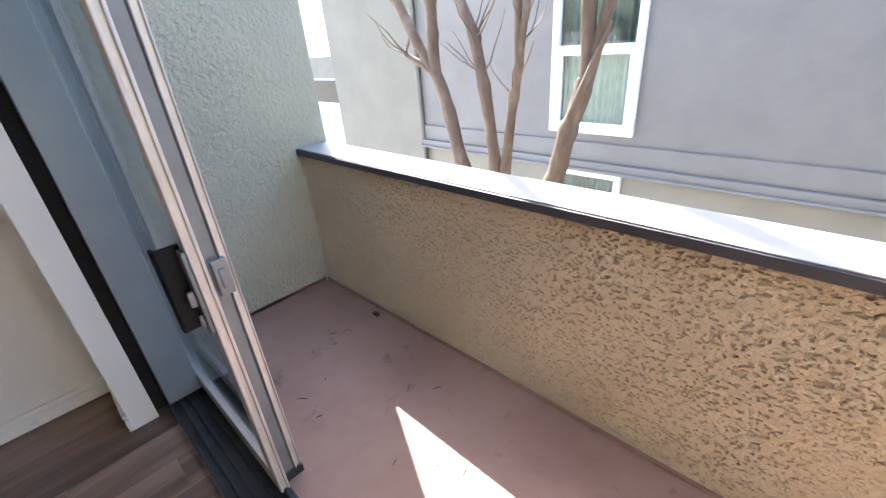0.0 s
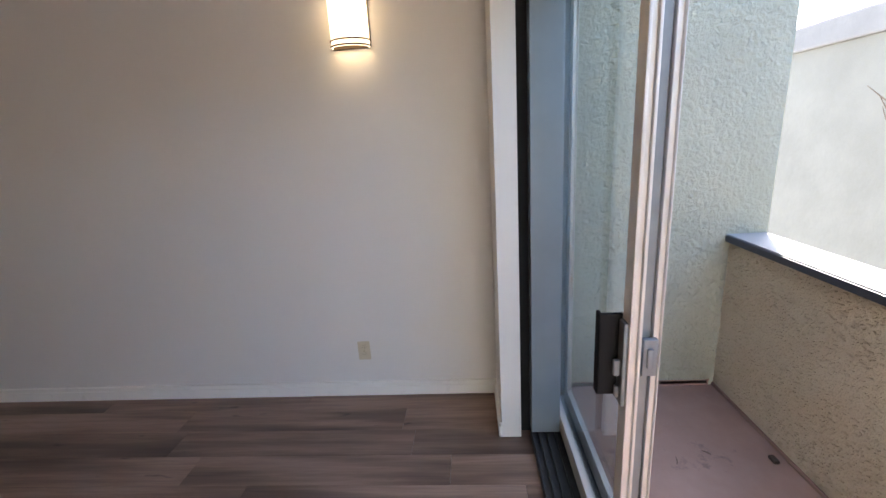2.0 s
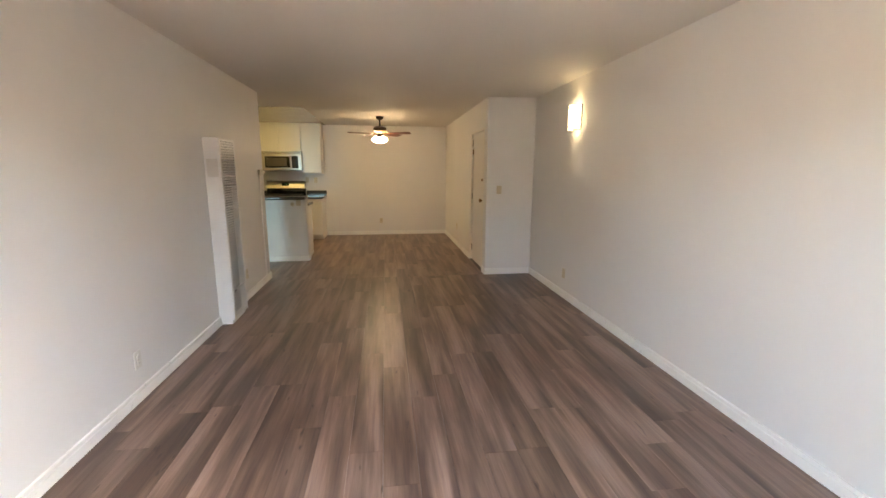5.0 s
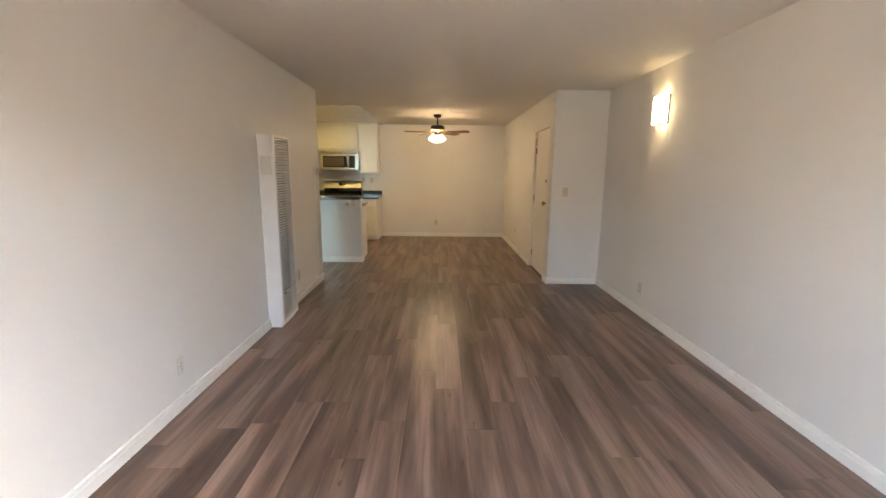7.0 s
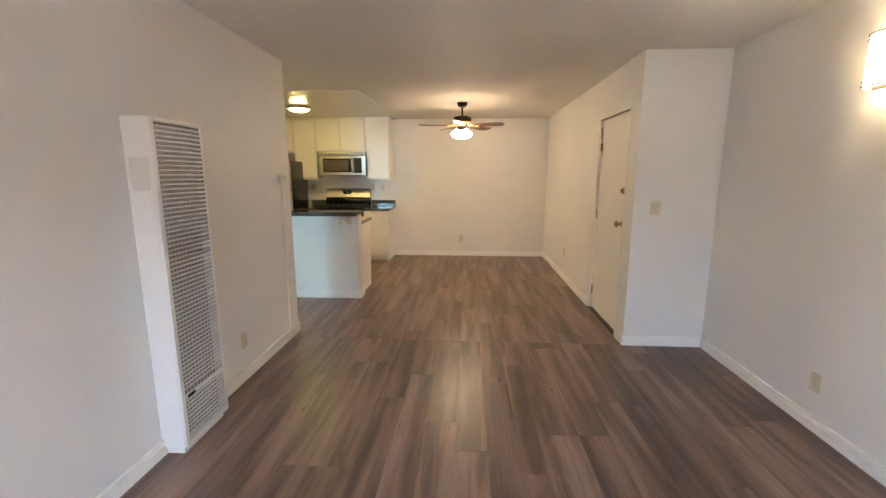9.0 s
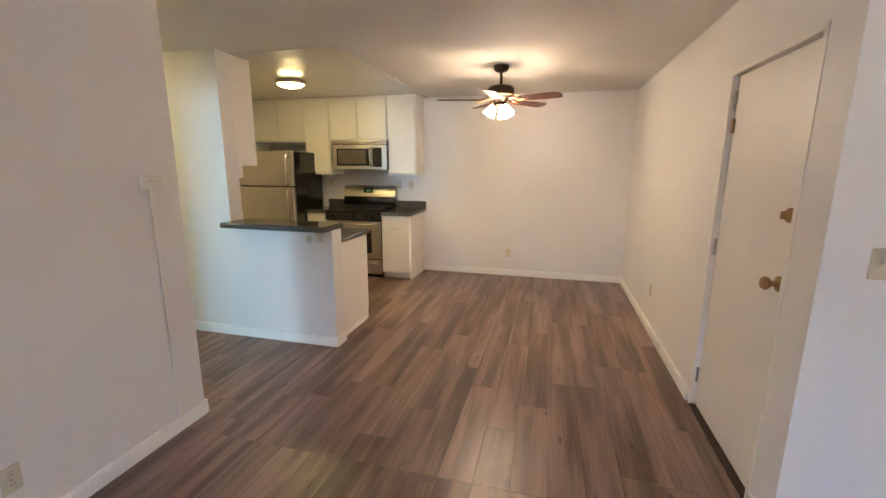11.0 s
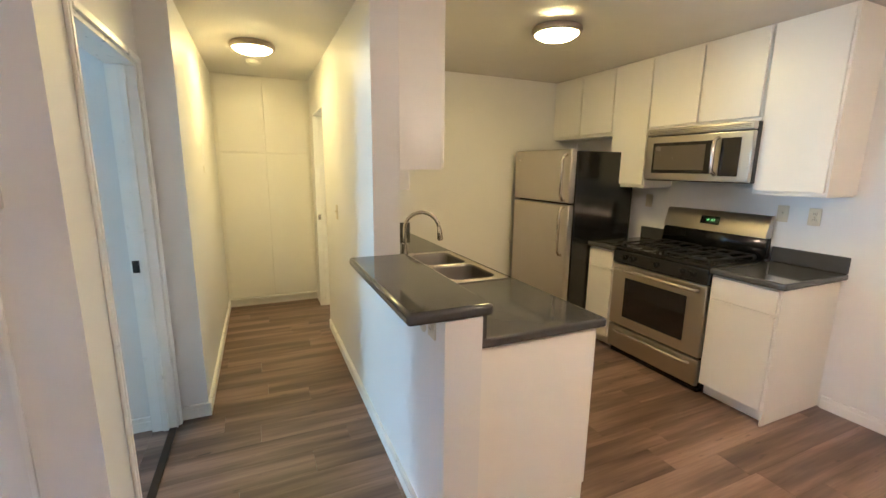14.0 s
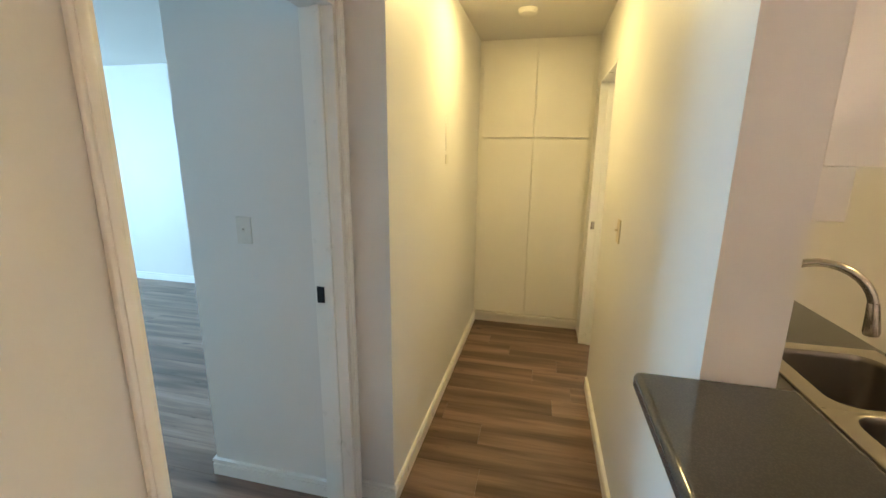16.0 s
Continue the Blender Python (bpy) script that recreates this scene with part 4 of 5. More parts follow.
# ---- kitchen cabinets ----
def upper(x0, x1, z0, label, doors, y=-8.70):
    c = thing("upper_cabinet", (x0, -9.05, z0), label, "cabinet", "upper kitchen cabinets")
    w, dz, dy = x1 - x0, H - z0, y + 9.05
    part("body", B((0.001, 0, 0), (w - 0.001, dy - 0.02, dz), 0.002), CABINET, c)
    step = w / doors
    for i in range(doors):
        part("door", B((i * step + 0.012, dy - 0.019, 0.014), ((i + 1) * step - 0.012, dy, dz - 0.02), 0.004), CABINET, c)
    part("bottom_lip", B((0.004, 0.02, -0.012), (w - 0.004, dy - 0.02, 0.0), 0.002), CABINET, c)
    return c


upper(1.325, 1.735, 1.40, "white enamel upper cabinet beside the microwave", 1)
upper(1.735, 2.59, 1.868, "white enamel upper cabinet above the microwave", 2)
upper(2.59, 2.985, 1.40, "tall white enamel upper cabinet beside the fridge", 1)
upper(2.985, 3.83, 1.855, "white enamel cabinet above the fridge", 2)
c = thing("sink_cabinet", (2.22, -6.43, 1.52), "white enamel hanging cabinet over the sink", "cabinet", "upper kitchen cabinets")
part("body", B((0.0, -0.252, 0), (1.61, 0, H - 1.52), 0.002), CABINET, c)
part("ledger", B((0.004, -0.060, -0.108), (1.60, 0, 0.0), 0.003), CABINET, c, "cream ledger strip below the cabinet")
for i in range(3):
    part("door", B((0.015 + i * 0.53, -0.272, 0.012), (0.53 + i * 0.53, -0.253, H - 1.52 - 0.02), 0.004), CABINET, c)


def base_unit(x0, x1, y_back, y_front, label, end=0):
    """Base unit with a drawer over a door, toe kick in front."""
    sgn = 1 if y_front > y_back else -1
    c = thing("base_cabinet", (x0, y_back, 0), label, "cabinet", "base kitchen cabinets")
    w, d = x1 - x0, (y_front - y_back) * sgn

    def bb(lo, hi, bev=0.003):
        ys = sorted((lo[1] * sgn, hi[1] * sgn))
        return B((lo[0], ys[0], lo[2]), (hi[0], ys[1], hi[2]), bev)

    part("body", bb((0, 0.0, 0.09), (w, d - 0.02, 0.872)), CABINET, c)
    part("toe_kick", bb((0.0, 0.0, 0.0), (w, d - 0.085, 0.09)), CABINET, c)
    part("drawer", bb((0.012, d - 0.02, 0.715), (w - 0.012, d, 0.858)), CABINET, c)
    part("door", bb((0.012, d - 0.02, 0.105), (w - 0.012, d, 0.695)), CABINET, c)
    lip = bmesh.new()
    ys = sorted(((d - 0.004) * sgn, (d + 0.006) * sgn))
    box(lip, (0.02, ys[0], 0.696), (w - 0.02, ys[1], 0.712), 0.002)
    part("pull_lip", lip, CABINET, c)
    return c


base_unit(1.318, 1.728, -9.05, -8.41, "white enamel base cabinet with one drawer beside the stove")
base_unit(2.553, 2.845, -9.05, -8.41, "white enamel base cabinet between stove and fridge")
part("side_base", B((0.0, 0.555, 0.0), (0.012, 0.62, 0.09), 0.001), CABINET, bpy.data.objects["base_cabinet"])


def counter_run(x0, x1, label):
    c = thing("countertop", (x0, -9.05, 0.872), label, "countertop", "dark countertops")
    w = x1 - x0
    part("slab", B((0, 0, 0), (w, 0.665, 0.040), 0.012, 3), COUNTER, c)
    part("backsplash", B((0.004, 0.0, 0.040), (w - 0.002, 0.022, 0.145), 0.006), COUNTER, c)


counter_run(1.285, 1.728, "dark grey solid countertop beside the stove")
counter_run(2.553, 2.847, "dark grey solid countertop between stove and fridge")

pen = thing("peninsula_cabinet", (1.290, -6.43, 0), "white enamel peninsula base cabinet with toe kick", "cabinet", "base kitchen cabinets")
part("end_panel", B((0.0, -0.575, 0.0), (0.018, 0, 0.872), 0.002), CABINET, pen)
part("end_extension", B((0.0, -0.585, 0.105), (0.017, -0.5755, 0.872), 0.001), CABINET, pen)
bm = bmesh.new()
for lo, hi in (((0.018, -0.02, 0.09), (2.54, 0, 0.872)), ((0.018, -0.55, 0.09), (2.54, -0.02, 0.12)), ((0.018, -0.565, 0.82), (2.54, -0.545, 0.872))):
    box(bm, lo, hi)
part("body", bm, CABINET, pen)
part("toe_kick", B((0.018, -0.50, 0.0), (2.54, -0.48, 0.09)), CABINET, pen)
for i in range(5):
    part("door", B((0.04 + i * 0.50, -0.585, 0.105), (0.52 + i * 0.50, -0.565, 0.815), 0.003), CABINET, pen)
part("end_baseboard", B((-0.012, -0.52, 0.0), (-0.0005, 0.0, 0.05), 0.003), TRIM, pen)

# the peninsula worktop is laid as strips round the two sink cut-outs
X0, Y0 = 1.262, -6.43
top = thing("peninsula_countertop", (X0, Y0, 0.872), "dark grey solid peninsula countertop with a sink cut-out", "countertop", "dark countertops")
sx0, sx1, sy0, sy1 = 2.005 - X0, 2.790 - X0, -6.985 - Y0, -6.650 - Y0
bm = bmesh.new()
xs, ys = (0, sx0, sx1, 3.83 - X0), (-0.615, sy0, sy1, 0)
node = {(i, j, k): bm.verts.new((xs[i], ys[j], 0.040 * k)) for i in range(4) for j in range(4) for k in range(2)}
for i in range(3):
    for j in range(3):
        if (i, j) != (1, 1):
            for k in range(2):
                bm.faces.new([node[p] for p in ((i, j, k), (i + 1, j, k), (i + 1, j + 1, k), (i, j + 1, k))])
for i, j in ((0, 0), (1, 0), (2, 0), (0, 3), (1, 3), (2, 3), (1, 1), (1, 2)):
    bm.faces.new([node[p] for p in ((i, j, 0), (i + 1, j, 0), (i + 1, j, 1), (i, j, 1))])
    bm.faces.new([node[p] for p in ((j, i, 0), (j, i + 1, 0), (j, i + 1, 1), (j, i, 1))])
rim = [e for e in bm.edges if all(v.co.x < 1e-4 for v in e.verts) or all(v.co.y < -0.6149 for v in e.verts)]
bmesh.ops.recalc_face_normals(bm, faces=bm.faces)
bmesh.ops.bevel(bm, geom=[e for e in rim if abs(e.calc_face_angle(0)) > 1], offset=0.010, segments=3, affect="EDGES", profile=0.5)
part("slab", bm, COUNTER, top)
part("riser", B((0.0, -0.024, 0.040), (2.22 - X0, 0.0, 0.134), 0.003), COUNTER, top, "dark riser up to the bar")
part("end_splash", B((3.808 - X0, -0.613, 0.040), (3.829 - X0, -0.024, 0.140), 0.003), COUNTER, top, "dark end splash")
part("back_splash", B((2.222 - X0, -0.022, 0.040), (3.828 - X0, 0.0, 0.138), 0.003), COUNTER, top, "dark splash along the wall")

bar = thing("breakfast_bar", (1.240, -6.472, 1.007), "dark grey raised breakfast bar top with rounded edge", "countertop", "dark countertops")
part("slab", B((0.0, 0.0, 0.0), (0.978, 0.332, 0.046), 0.016, 4), COUNTER, bar)

sink = thing("kitchen_sink", (2.397, -6.815, 0.9125), "double-bowl stainless steel drop-in sink", "sink")


def rounded(x0, x1, y0, y1, r, n=8):
    """Corner points of a rounded rectangle, anticlockwise from its right-hand side."""
    out = []
    for cx, cy, a0 in ((x1 - r, y1 - r, 0), (x0 + r, y1 - r, 90), (x0 + r, y0 + r, 180), (x1 - r, y0 + r, 270)):
        out += [(cx + r * math.cos(radians(a0 + 90 * i / n)), cy + r * math.sin(radians(a0 + 90 * i / n))) for i in range(n + 1)]
    return out


def skin(bm, rings, close=True):
    """Faces between rings of points given as (outline, height)."""
    made = [[bm.verts.new((x, y, z)) for x, y in ring] for ring, z in rings]
    for a, b in zip(made, made[1:]):
        for i in range(len(a)):
            bm.faces.new((a[i], a[(i + 1) % len(a)], b[(i + 1) % len(a)], b[i]))
    if close:
        bm.faces.new(made[-1])
    return bm


for x0, x1 in ((-0.370, -0.016), (0.016, 0.370)):
    y0, y1 = -0.150, 0.140
    bm = skin(bmesh.new(), [(rounded(x0 + g, x1 - g, y0 + g, y1 - g, r), z) for g, r, z in
                            ((0.0, 0.062, 0.0052), (0.003, 0.060, 0.001), (0.006, 0.058, -0.012), (0.014, 0.055, -0.135), (0.022, 0.050, -0.158), (0.045, 0.040, -0.172))])
    b = part("basin", bm, BASINSHADED, sink, "brushed stainless basin, its inside shade put into the steel")
    part("drain", lathe(bmesh.new(), [(0, -0.002), (0.026, -0.001), (0.032, 0.004), (0.042, 0.004), (0.046, 0.001)], 24, ((x0 + x1) / 2, 0, -0.171)), CHROME, b, "round chrome drain")
    bm = bmesh.new()
    lo, hi = (-0.412, 0.0) if x0 < 0 else (0.0, 0.412)
    inner = rounded(x0, x1, y0, y1, 0.062)
    outer = []
    for x, y in inner:
        k = min((hi - 0.0 - (x0 + x1) / 2) / max(1e-6, x - (x0 + x1) / 2) if x > (x0 + x1) / 2 else ((x0 + x1) / 2 - lo) / max(1e-6, (x0 + x1) / 2 - x),
                (0.187 + 0.005) / max(1e-6, y + 0.005) if y > -0.005 else (0.187 - 0.005) / max(1e-6, -0.005 - y))
        outer.append(((x0 + x1) / 2 + (x - (x0 + x1) / 2) * k, -0.005 + (y + 0.005) * k))
    skin(bm, [(inner, 0.0052), ([(a[0] * 0.85 + c[0] * 0.15, a[1] * 0.85 + c[1] * 0.15) for a, c in zip(inner, outer)], 0.0072),
              ([(a[0] * 0.3 + c[0] * 0.7, a[1] * 0.3 + c[1] * 0.7) for a, c in zip(inner, outer)], 0.0060), (outer, 0.0048)], False)
    part("rim", bm, STEEL, sink, "bright stainless rim")
bm = bmesh.new()
for lo, hi in (((-0.418, -0.193, 0), (-0.408, 0.193, 0.0075)), ((0.408, -0.193, 0), (0.418, 0.193, 0.0075)), ((-0.408, -0.193, 0), (0.408, -0.183, 0.0075)), ((-0.408, 0.183, 0), (0.408, 0.193, 0.0075))):
    box(bm, lo, hi, 0.003)
part("raised_edge", bm, STEEL, sink)

faucet = thing("kitchen_faucet", (2.745, -6.632, 0.9185), "brushed nickel gooseneck kitchen faucet with pull-down spray", "faucet", rz=-28)
part("base", lathe(bmesh.new(), [(0.028, 0), (0.028, 0.012), (0.022, 0.03), (0.019, 0.09), (0.014, 0.095)], 24), CHROME, faucet)
neck = [(0, 0, 0.08), (0, 0, 0.180)] + [(0, -0.122 + 0.122 * math.cos(radians(a)), 0.190 + 0.122 * math.sin(radians(a))) for a in range(0, 171, 12)]
part("neck", tube(bmesh.new(), neck, 0.0125, 14), CHROME, faucet)
e = Vector(neck[-1])
part("spray_head", tube(bmesh.new(), [e, e + Vector((0, -0.004, -0.03)), e + Vector((0, -0.010, -0.085)), e + Vector((0, -0.011, -0.095))], [0.014, 0.016, 0.020, 0.017], 16), CHROME, faucet)
part("lever", tube(bmesh.new(), [(0.018, 0, 0.06), (0.045, 0, 0.075), (0.085, 0.0, 0.11)], [0.009, 0.007, 0.005], 10), CHROME, faucet)


# ---- stove ----
stove = thing("gas_range", (2.14, -9.05, 0), "stainless steel gas range with black cooktop and oven window", "stove")
W = 0.406
part("body", B((-W, 0.02, 0.03), (W, 0.60, 0.895), 0.004), BLACK, stove, "black enamel sides")
part("cooktop", B((-W, 0.05, 0.895), (W, 0.645, 0.922), 0.008), BLACK, stove, "black enamel cooktop")
bm = B((-W, 0.60, 0.785), (W, 0.655, 0.895), 0.010)
part("control_panel", bm, BLACK, stove, "black control panel")
rx = Matrix.Rotation(radians(-90), 3, "X")
for x in (-0.29, -0.21, 0.0, 0.21, 0.29):
    part("knob", lathe(bmesh.new(), [(0.024, 0), (0.024, 0.006), (0.018, 0.010), (0.016, 0.032), (0, 0.034)], 20, (x, 0.655, 0.842), rx), BLACK, stove)
od = part("oven_door", B((-W + 0.004, 0.602, 0.262), (W - 0.004, 0.642, 0.778), 0.008), STEEL, stove, "stainless oven door")
part("window", B((-0.27, 0.6425, 0.345), (0.27, 0.647, 0.675), 0.002), OVENGLASS, od, "black oven window")
bm = tube(bmesh.new(), [(-0.345, 0.652, 0.735), (-0.34, 0.685, 0.738), (-0.30, 0.696, 0.742), (0.30, 0.696, 0.742), (0.34, 0.685, 0.738), (0.345, 0.652, 0.735)], 0.013, 12)
part("handle", bm, STEEL, od, "bowed stainless handle")
dr = part("drawer", B((-W + 0.004, 0.602, 0.055), (W - 0.004, 0.640, 0.248), 0.008), STEEL, stove, "stainless storage drawer")
part("drawer_handle", tube(bmesh.new(), [(-0.34, 0.641, 0.205), (-0.30, 0.664, 0.208), (0.30, 0.664, 0.208), (0.34, 0.641, 0.205)], 0.011, 10), STEEL, dr)
part("kick", B((-W + 0.01, 0.55, 0.0), (W - 0.01, 0.60, 0.055)), BLACK, stove)
bm = bmesh.new()
prof = [(0.022, 0.922), (0.10, 0.922), (0.085, 1.06), (0.075, 1.07), (0.022, 1.07)]
a = [bm.verts.new((-W, y, z)) for y, z in prof]
b = [bm.verts.new((W, y, z)) for y, z in prof]
bm.faces.new(a)
bm.faces.new(b[::-1])
for i in range(len(prof)):
    bm.faces.new((a[i], a[(i + 1) % 5], b[(i + 1) % 5], b[i]))
part("back_guard", bm, BLACK, stove, "black back guard")
bm = bmesh.new()
prof = [(0.022, 1.071), (0.095, 1.071), (0.058, 1.215), (0.046, 1.228), (0.022, 1.228)]
a = [bm.verts.new((-W, y, z)) for y, z in prof]
b = [bm.verts.new((W, y, z)) for y, z in prof]
bm.faces.new(a)
bm.faces.new(b[::-1])
for i in range(len(prof)):
    bm.faces.new((a[i], a[(i + 1) % 5], b[(i + 1) % 5], b[i]))
bp = part("back_panel", bm, STEEL, stove, "stainless back panel")
bm = B((-0.075, 0.0, -0.033), (0.075, 0.004, 0.033), 0.002)
bm.transform(Matrix.Translation((0.015, 0.0734, 1.155)) @ Matrix.Rotation(radians(14.4), 4, "X"))
ck = part("clock", bm, OVENGLASS, bp, "black clock panel")
bm = bmesh.new()
for i, segs in enumerate(("abged", "bc", "abcdef")):
    x = 0.030 - i * 0.022
    for s in segs:
        lo, hi = {"a": ((0, 10), (8, 11.5)), "b": ((-1.5, 5.5), (0, 10)), "c": ((-1.5, 0.5), (0, 5)), "d": ((0, -1), (8, 0.5)), "e": ((8, 0.5), (9.5, 5)), "f": ((8, 5.5), (9.5, 10)), "g": ((0, 4.6), (8, 6))}[s]
        box(bm, (x - 0.02 + lo[0] * 0.0014, 0.004, lo[1] * 0.0014 - 0.006), (x - 0.02 + hi[0] * 0.0014, 0.0046, hi[1] * 0.0014 - 0.006))
bm.transform(Matrix.Translation((0.015, 0.0734, 1.155)) @ Matrix.Rotation(radians(14.4), 4, "X"))
part("digits", bm, LEDGLOW, ck, "green lit clock digits")
for cx in (-0.20, 0.20):
    bm = bmesh.new()
    for y in (0.11, 0.35, 0.36, 0.60):
        box(bm, (cx - 0.165, y - 0.006, 0.940), (cx + 0.165, y + 0.006, 0.952), 0.002)
    for x in (-0.165, -0.055, 0.055, 0.165):
        box(bm, (cx + x - 0.006, 0.11, 0.9395), (cx + x + 0.006, 0.60, 0.9515), 0.002)
    for x in (-0.165, 0.165):
        for y in (0.11, 0.355, 0.60):
            box(bm, (cx + x - 0.008, y - 0.008, 0.922), (cx + x + 0.008, y + 0.008, 0.940))
    part("grate", bm, IRON, stove, "black cast-iron grate")
    for y in (0.225, 0.485):
        part("burner", lathe(bmesh.new(), [(0.058, 0), (0.058, 0.005), (0.034, 0.008), (0.034, 0.016), (0, 0.018)], 28, (cx, y, 0.922)), IRON, stove)


# ---- microwave ----
mw = thing("microwave", (2.12, -9.05, 1.455), "stainless over-the-range microwave with black window", "microwave")
M = 0.405
part("body", B((-M, 0.002, 0.0), (M, 0.385, 0.398), 0.004), BLACK, mw, "black case")
part("vent", B((-M, 0.386, 0.345), (M, 0.428, 0.398), 0.010), STEEL, mw, "stainless vent strip")
for k in range(3):
    part("slot", B((-M + 0.02, 0.4283, 0.357 + k * 0.010), (M - 0.02, 0.4292, 0.360 + k * 0.010)), DARK, mw)
d = part("door", B((-M, 0.386, 0.006), (M, 0.425, 0.340), 0.008), STEEL, mw, "stainless door")
part("window", B((-0.16, 0.4255, 0.06), (0.335, 0.430, 0.29), 0.002), OVENGLASS, d, "black window")
part("inner_window", B((-0.10, 0.4305, 0.085), (0.315, 0.4315, 0.265), 0.001), plain("window_mesh", (0.10, 0.085, 0.07), 0.25), d)
part("control_strip", B((-0.335, 0.4255, 0.045), (-0.205, 0.430, 0.30), 0.002), OVENGLASS, d, "black control strip")
part("handle", tube(bmesh.new(), [(-0.183, 0.428, 0.055), (-0.183, 0.466, 0.075), (-0.183, 0.474, 0.12), (-0.183, 0.474, 0.24), (-0.183, 0.466, 0.285), (-0.183, 0.428, 0.305)], 0.014, 12), CHROME, d, "bowed chrome handle")


# ---- fridge ----
fridge = thing("refrigerator", (3.27, -8.88, 0), "stainless steel top-freezer refrigerator with black sides", "refrigerator")
F = 0.42
part("cabinet", B((-F, 0.0, 0.02), (F, 0.665, 1.692), 0.006), BLACK, fridge, "black textured case")
for nm, z0, z1 in (("freezer_door", 1.245, 1.708), ("fridge_door", 0.10, 1.232)):
    bm = bmesh.new()
    made = box(bm, (-F, 0.672, z0), (F, 0.735, z1), 0.014, 3)
    dd = part(nm, bm, STEEL, fridge, "stainless door")
    if nm == "freezer_door":
        hz = [z0 + 0.02, z0 + 0.03, z0 + 0.07, z1 - 0.10, z1 - 0.06, z1 - 0.05]
    else:
        hz = [z1 - 0.45, z1 - 0.44, z1 - 0.40, z1 - 0.07, z1 - 0.03, z1 - 0.02]
    hy = [0.735, 0.765, 0.785, 0.785, 0.765, 0.735]
    part("handle", tube(bmesh.new(), [(-F + 0.055, y, z) for y, z in zip(hy, hz)], 0.014, 12), CHROME, dd, "bowed stainless handle")
part("kick_grille", B((-F + 0.01, 0.62, 0.015), (F - 0.01, 0.70, 0.09), 0.004), BLACK, fridge)
part("badge", B((F - 0.11, 0.7352, 1.615), (F - 0.07, 0.7370, 1.630), 0.0005), CHROME, fridge.children[1])
for x in (-F + 0.05, F - 0.05):
    part("foot", tube(bmesh.new(), [(x, 0.6, 0), (x, 0.6, 0.03)], 0.02, 10), BLACK, fridge)


# ---- bathroom seen through its doorway ----
van = thing("bathroom_vanity", (5.95, -7.05, 0), "white bathroom vanity with a dark counter", "vanity")
part("cabinet", B((-0.50, -0.55, 0.09), (-0.002, 0.55, 0.78), 0.003), CABINET, van)
part("toe_kick", B((-0.43, -0.55, 0.0), (-0.002, 0.55, 0.09)), CABINET, van)
for y in (-0.53, -0.17, 0.19):
    part("door", B((-0.518, y, 0.12), (-0.50, y + 0.34, 0.75), 0.003), CABINET, van)
part("counter", B((-0.54, -0.57, 0.78), (-0.002, 0.57, 0.82), 0.008), COUNTER, van, "dark solid counter")
part("splash", B((-0.024, -0.57, 0.82), (-0.002, 0.57, 0.92), 0.003), COUNTER, van)
part("basin", lathe(bmesh.new(), [(0.20, 0.012), (0.19, 0.016), (0.17, 0.004), (0.10, 0.002), (0, 0.001)], 32, (-0.28, 0.1, 0.82)), PORCELAIN, van, "white porcelain basin")
mirror = thing("mirror_cabinet", (5.95, -7.05, 1.05), "frameless mirror above the vanity", "mirror")
mm, nt, bs = nodes_of("mirror_glass")
bs.inputs["Metallic"].default_value, bs.inputs["Roughness"].default_value = 1.0, 0.02
bs.inputs["Base Color"].default_value = (0.85, 0.87, 0.85, 1)
part("mirror", B((-0.012, -0.50, 0.0), (-0.002, 0.50, 0.80), 0.002), mm, mirror)
vl = thing("vanity_light", (5.95, -6.95, 1.98), "lit globe vanity light bar above the mirror", "wall lamp")
part("bar", B((-0.03, -0.35, -0.05), (-0.001, 0.35, 0.05), 0.004), CHROME, vl)
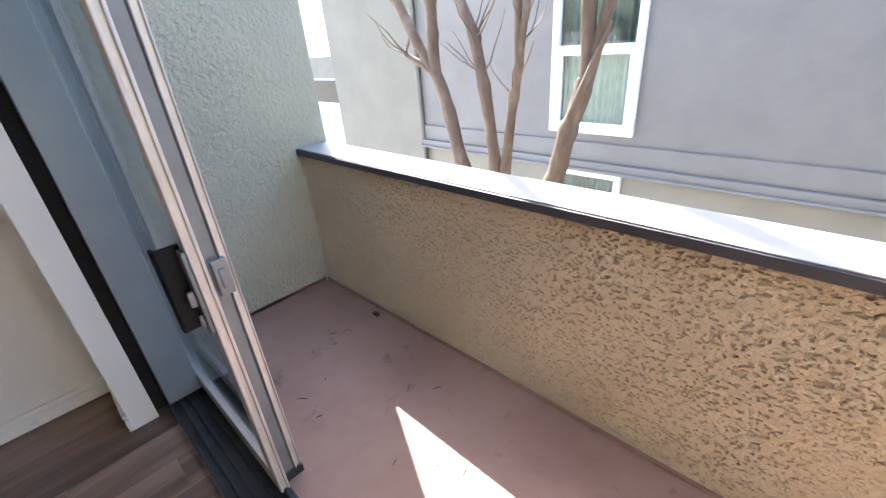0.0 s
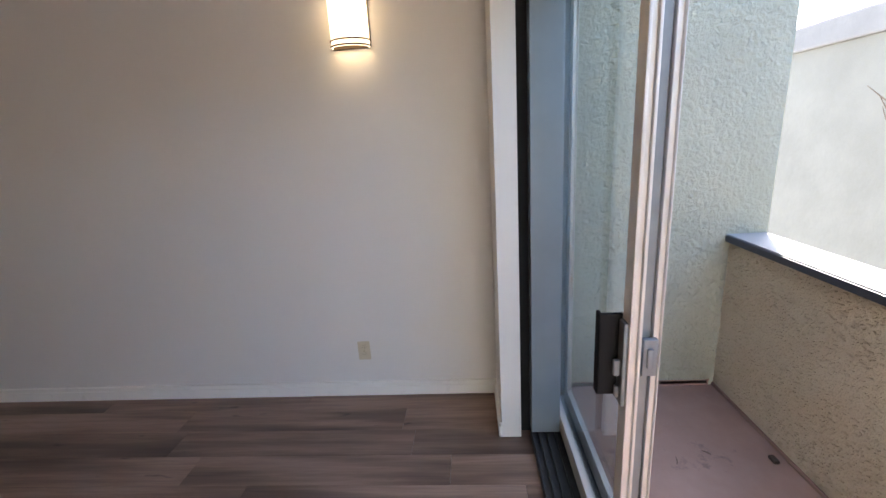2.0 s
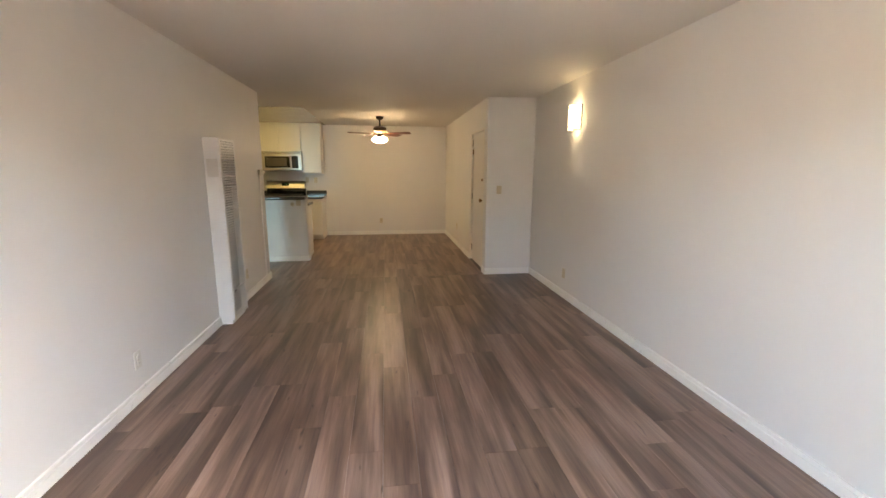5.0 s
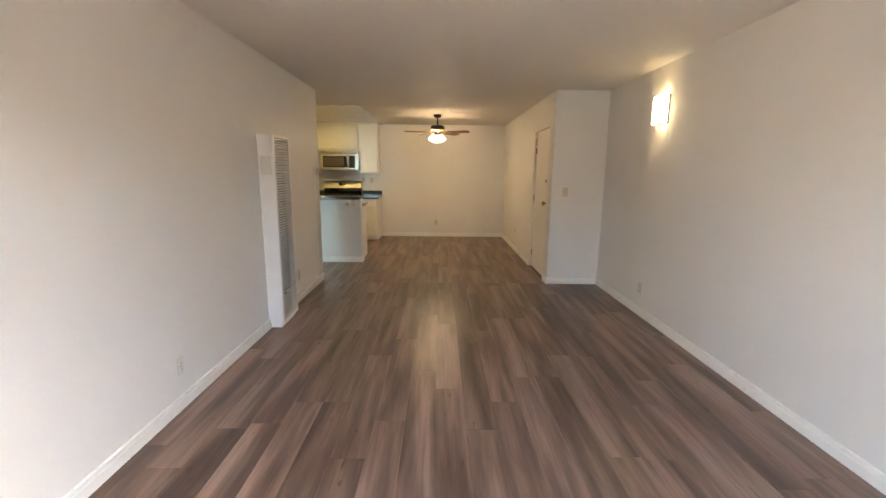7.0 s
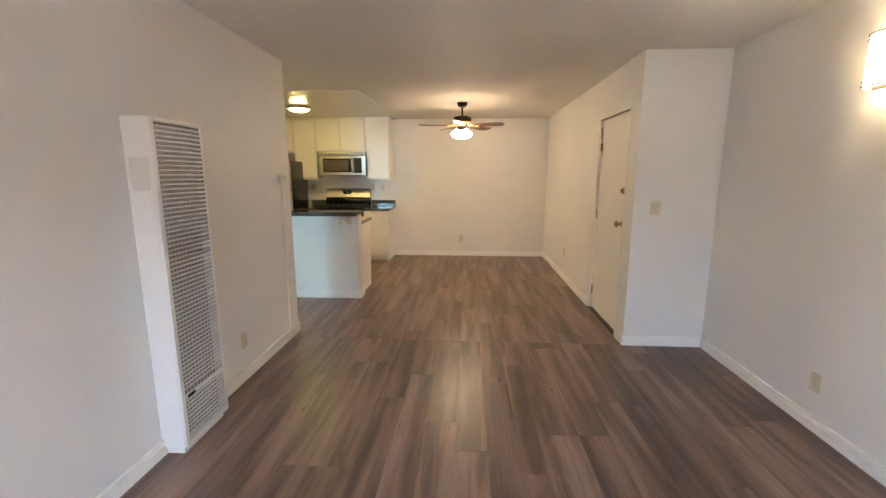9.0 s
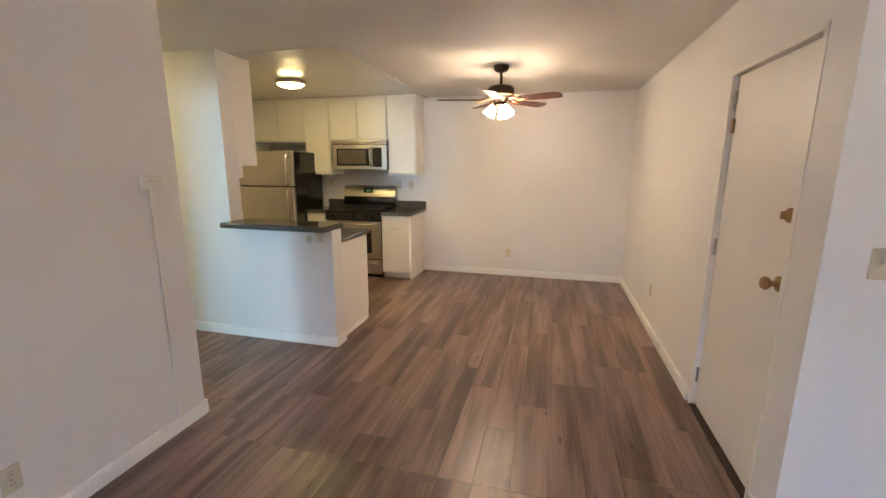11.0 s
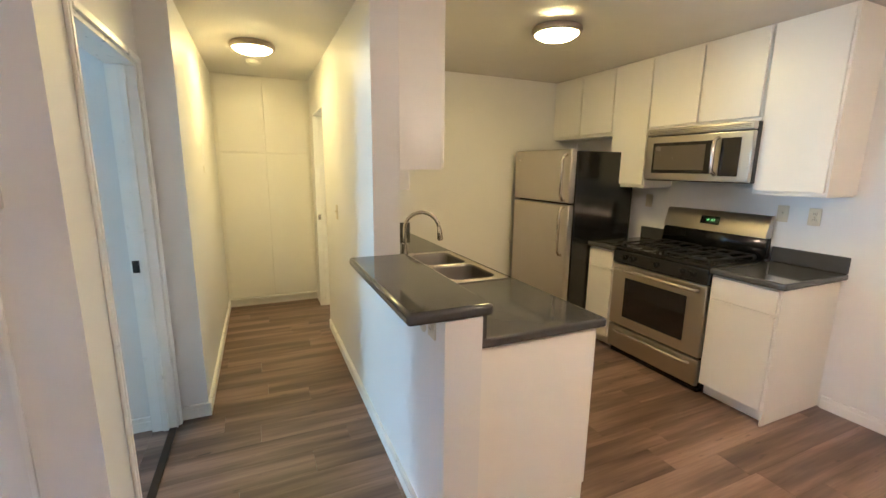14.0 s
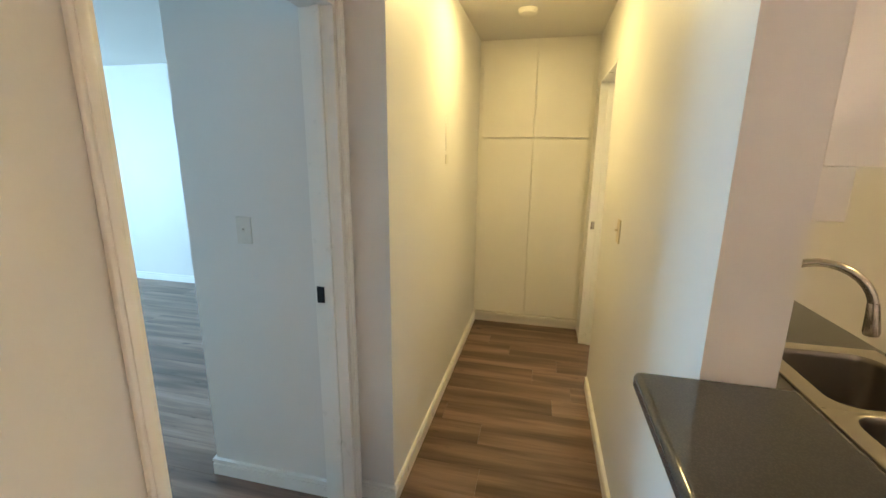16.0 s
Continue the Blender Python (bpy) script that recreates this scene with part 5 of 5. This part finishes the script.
for y in (-0.26, -0.09, 0.09, 0.26):
    prof = [(0.0, 0.06)] + [(0.06 * math.sin(radians(a)), 0.06 * math.cos(radians(a))) for a in range(20, 161, 20)] + [(0.0, -0.06)]
    part("globe", lathe(bmesh.new(), prof, 20, (-0.09, y, 0)), VANITYGLOW, vl, "lit white globe")


# ---- floor of single planks, last ----
floor_ob = solid("floor", [((-2.15, -9.1, -0.2), (1.66, 0.405, -0.006)), ((1.66, -9.1, -0.2), (6.0, 0.405, -0.006))], DARK, "dark grey-brown wood-look plank floor", "floor")
PW, PL = 0.178, 1.22
ROOMS = [(-2.08, 1.575, -5.03, 0.405), (-1.415, 1.575, -9.05, -5.03), (1.575, 3.83, -9.05, -6.43), (1.575, 5.0, -6.43, -5.06), (1.695, 5.20, -5.06, 0.265), (3.95, 5.95, -8.5, -6.43)]
random.seed(21)
cache = {}


def plank_mesh(w, l):
    key = (round(w, 3), round(l, 3))
    if key not in cache:
        bm = bmesh.new()
        e = 0.0007
        lo = [bm.verts.new((sx * w / 2, sy * l / 2, -0.005)) for sx, sy in ((-1, -1), (1, -1), (1, 1), (-1, 1))]
        md = [bm.verts.new((sx * (w / 2 - 0.0005), sy * (l / 2 - 0.0005), -0.0012)) for sx, sy in ((-1, -1), (1, -1), (1, 1), (-1, 1))]
        hi = [bm.verts.new((sx * (w / 2 - e), sy * (l / 2 - e), 0.0)) for sx, sy in ((-1, -1), (1, -1), (1, 1), (-1, 1))]
        bm.faces.new(hi)
        for a, b in ((lo, md), (md, hi)):
            for i in range(4):
                bm.faces.new((a[i], a[(i + 1) % 4], b[(i + 1) % 4], b[i]))
        cache[key] = mesh_of("plank", bm, PLANK, False)
    return cache[key]


offsets = [round(random.uniform(0, PL), 2) for _ in range(60)]
for rx0, rx1, ry0, ry1 in ROOMS:
    for lane in range(60):
        x0, x1 = max(rx0, -2.12 + lane * PW), min(rx1, -2.12 + (lane + 1) * PW)
        if x1 - x0 < 0.004:
            continue
        y = 0.6 - offsets[lane] + PL
        while y > ry0 - PL:
            y0, y1 = max(ry0, y - PL), min(ry1, y)
            if y1 - y0 > 0.01:
                p = new("plank", plank_mesh(x1 - x0, y1 - y0))
                p.location = ((x0 + x1) / 2, (y0 + y1) / 2, 0)
                p.parent = floor_ob
            y -= PL
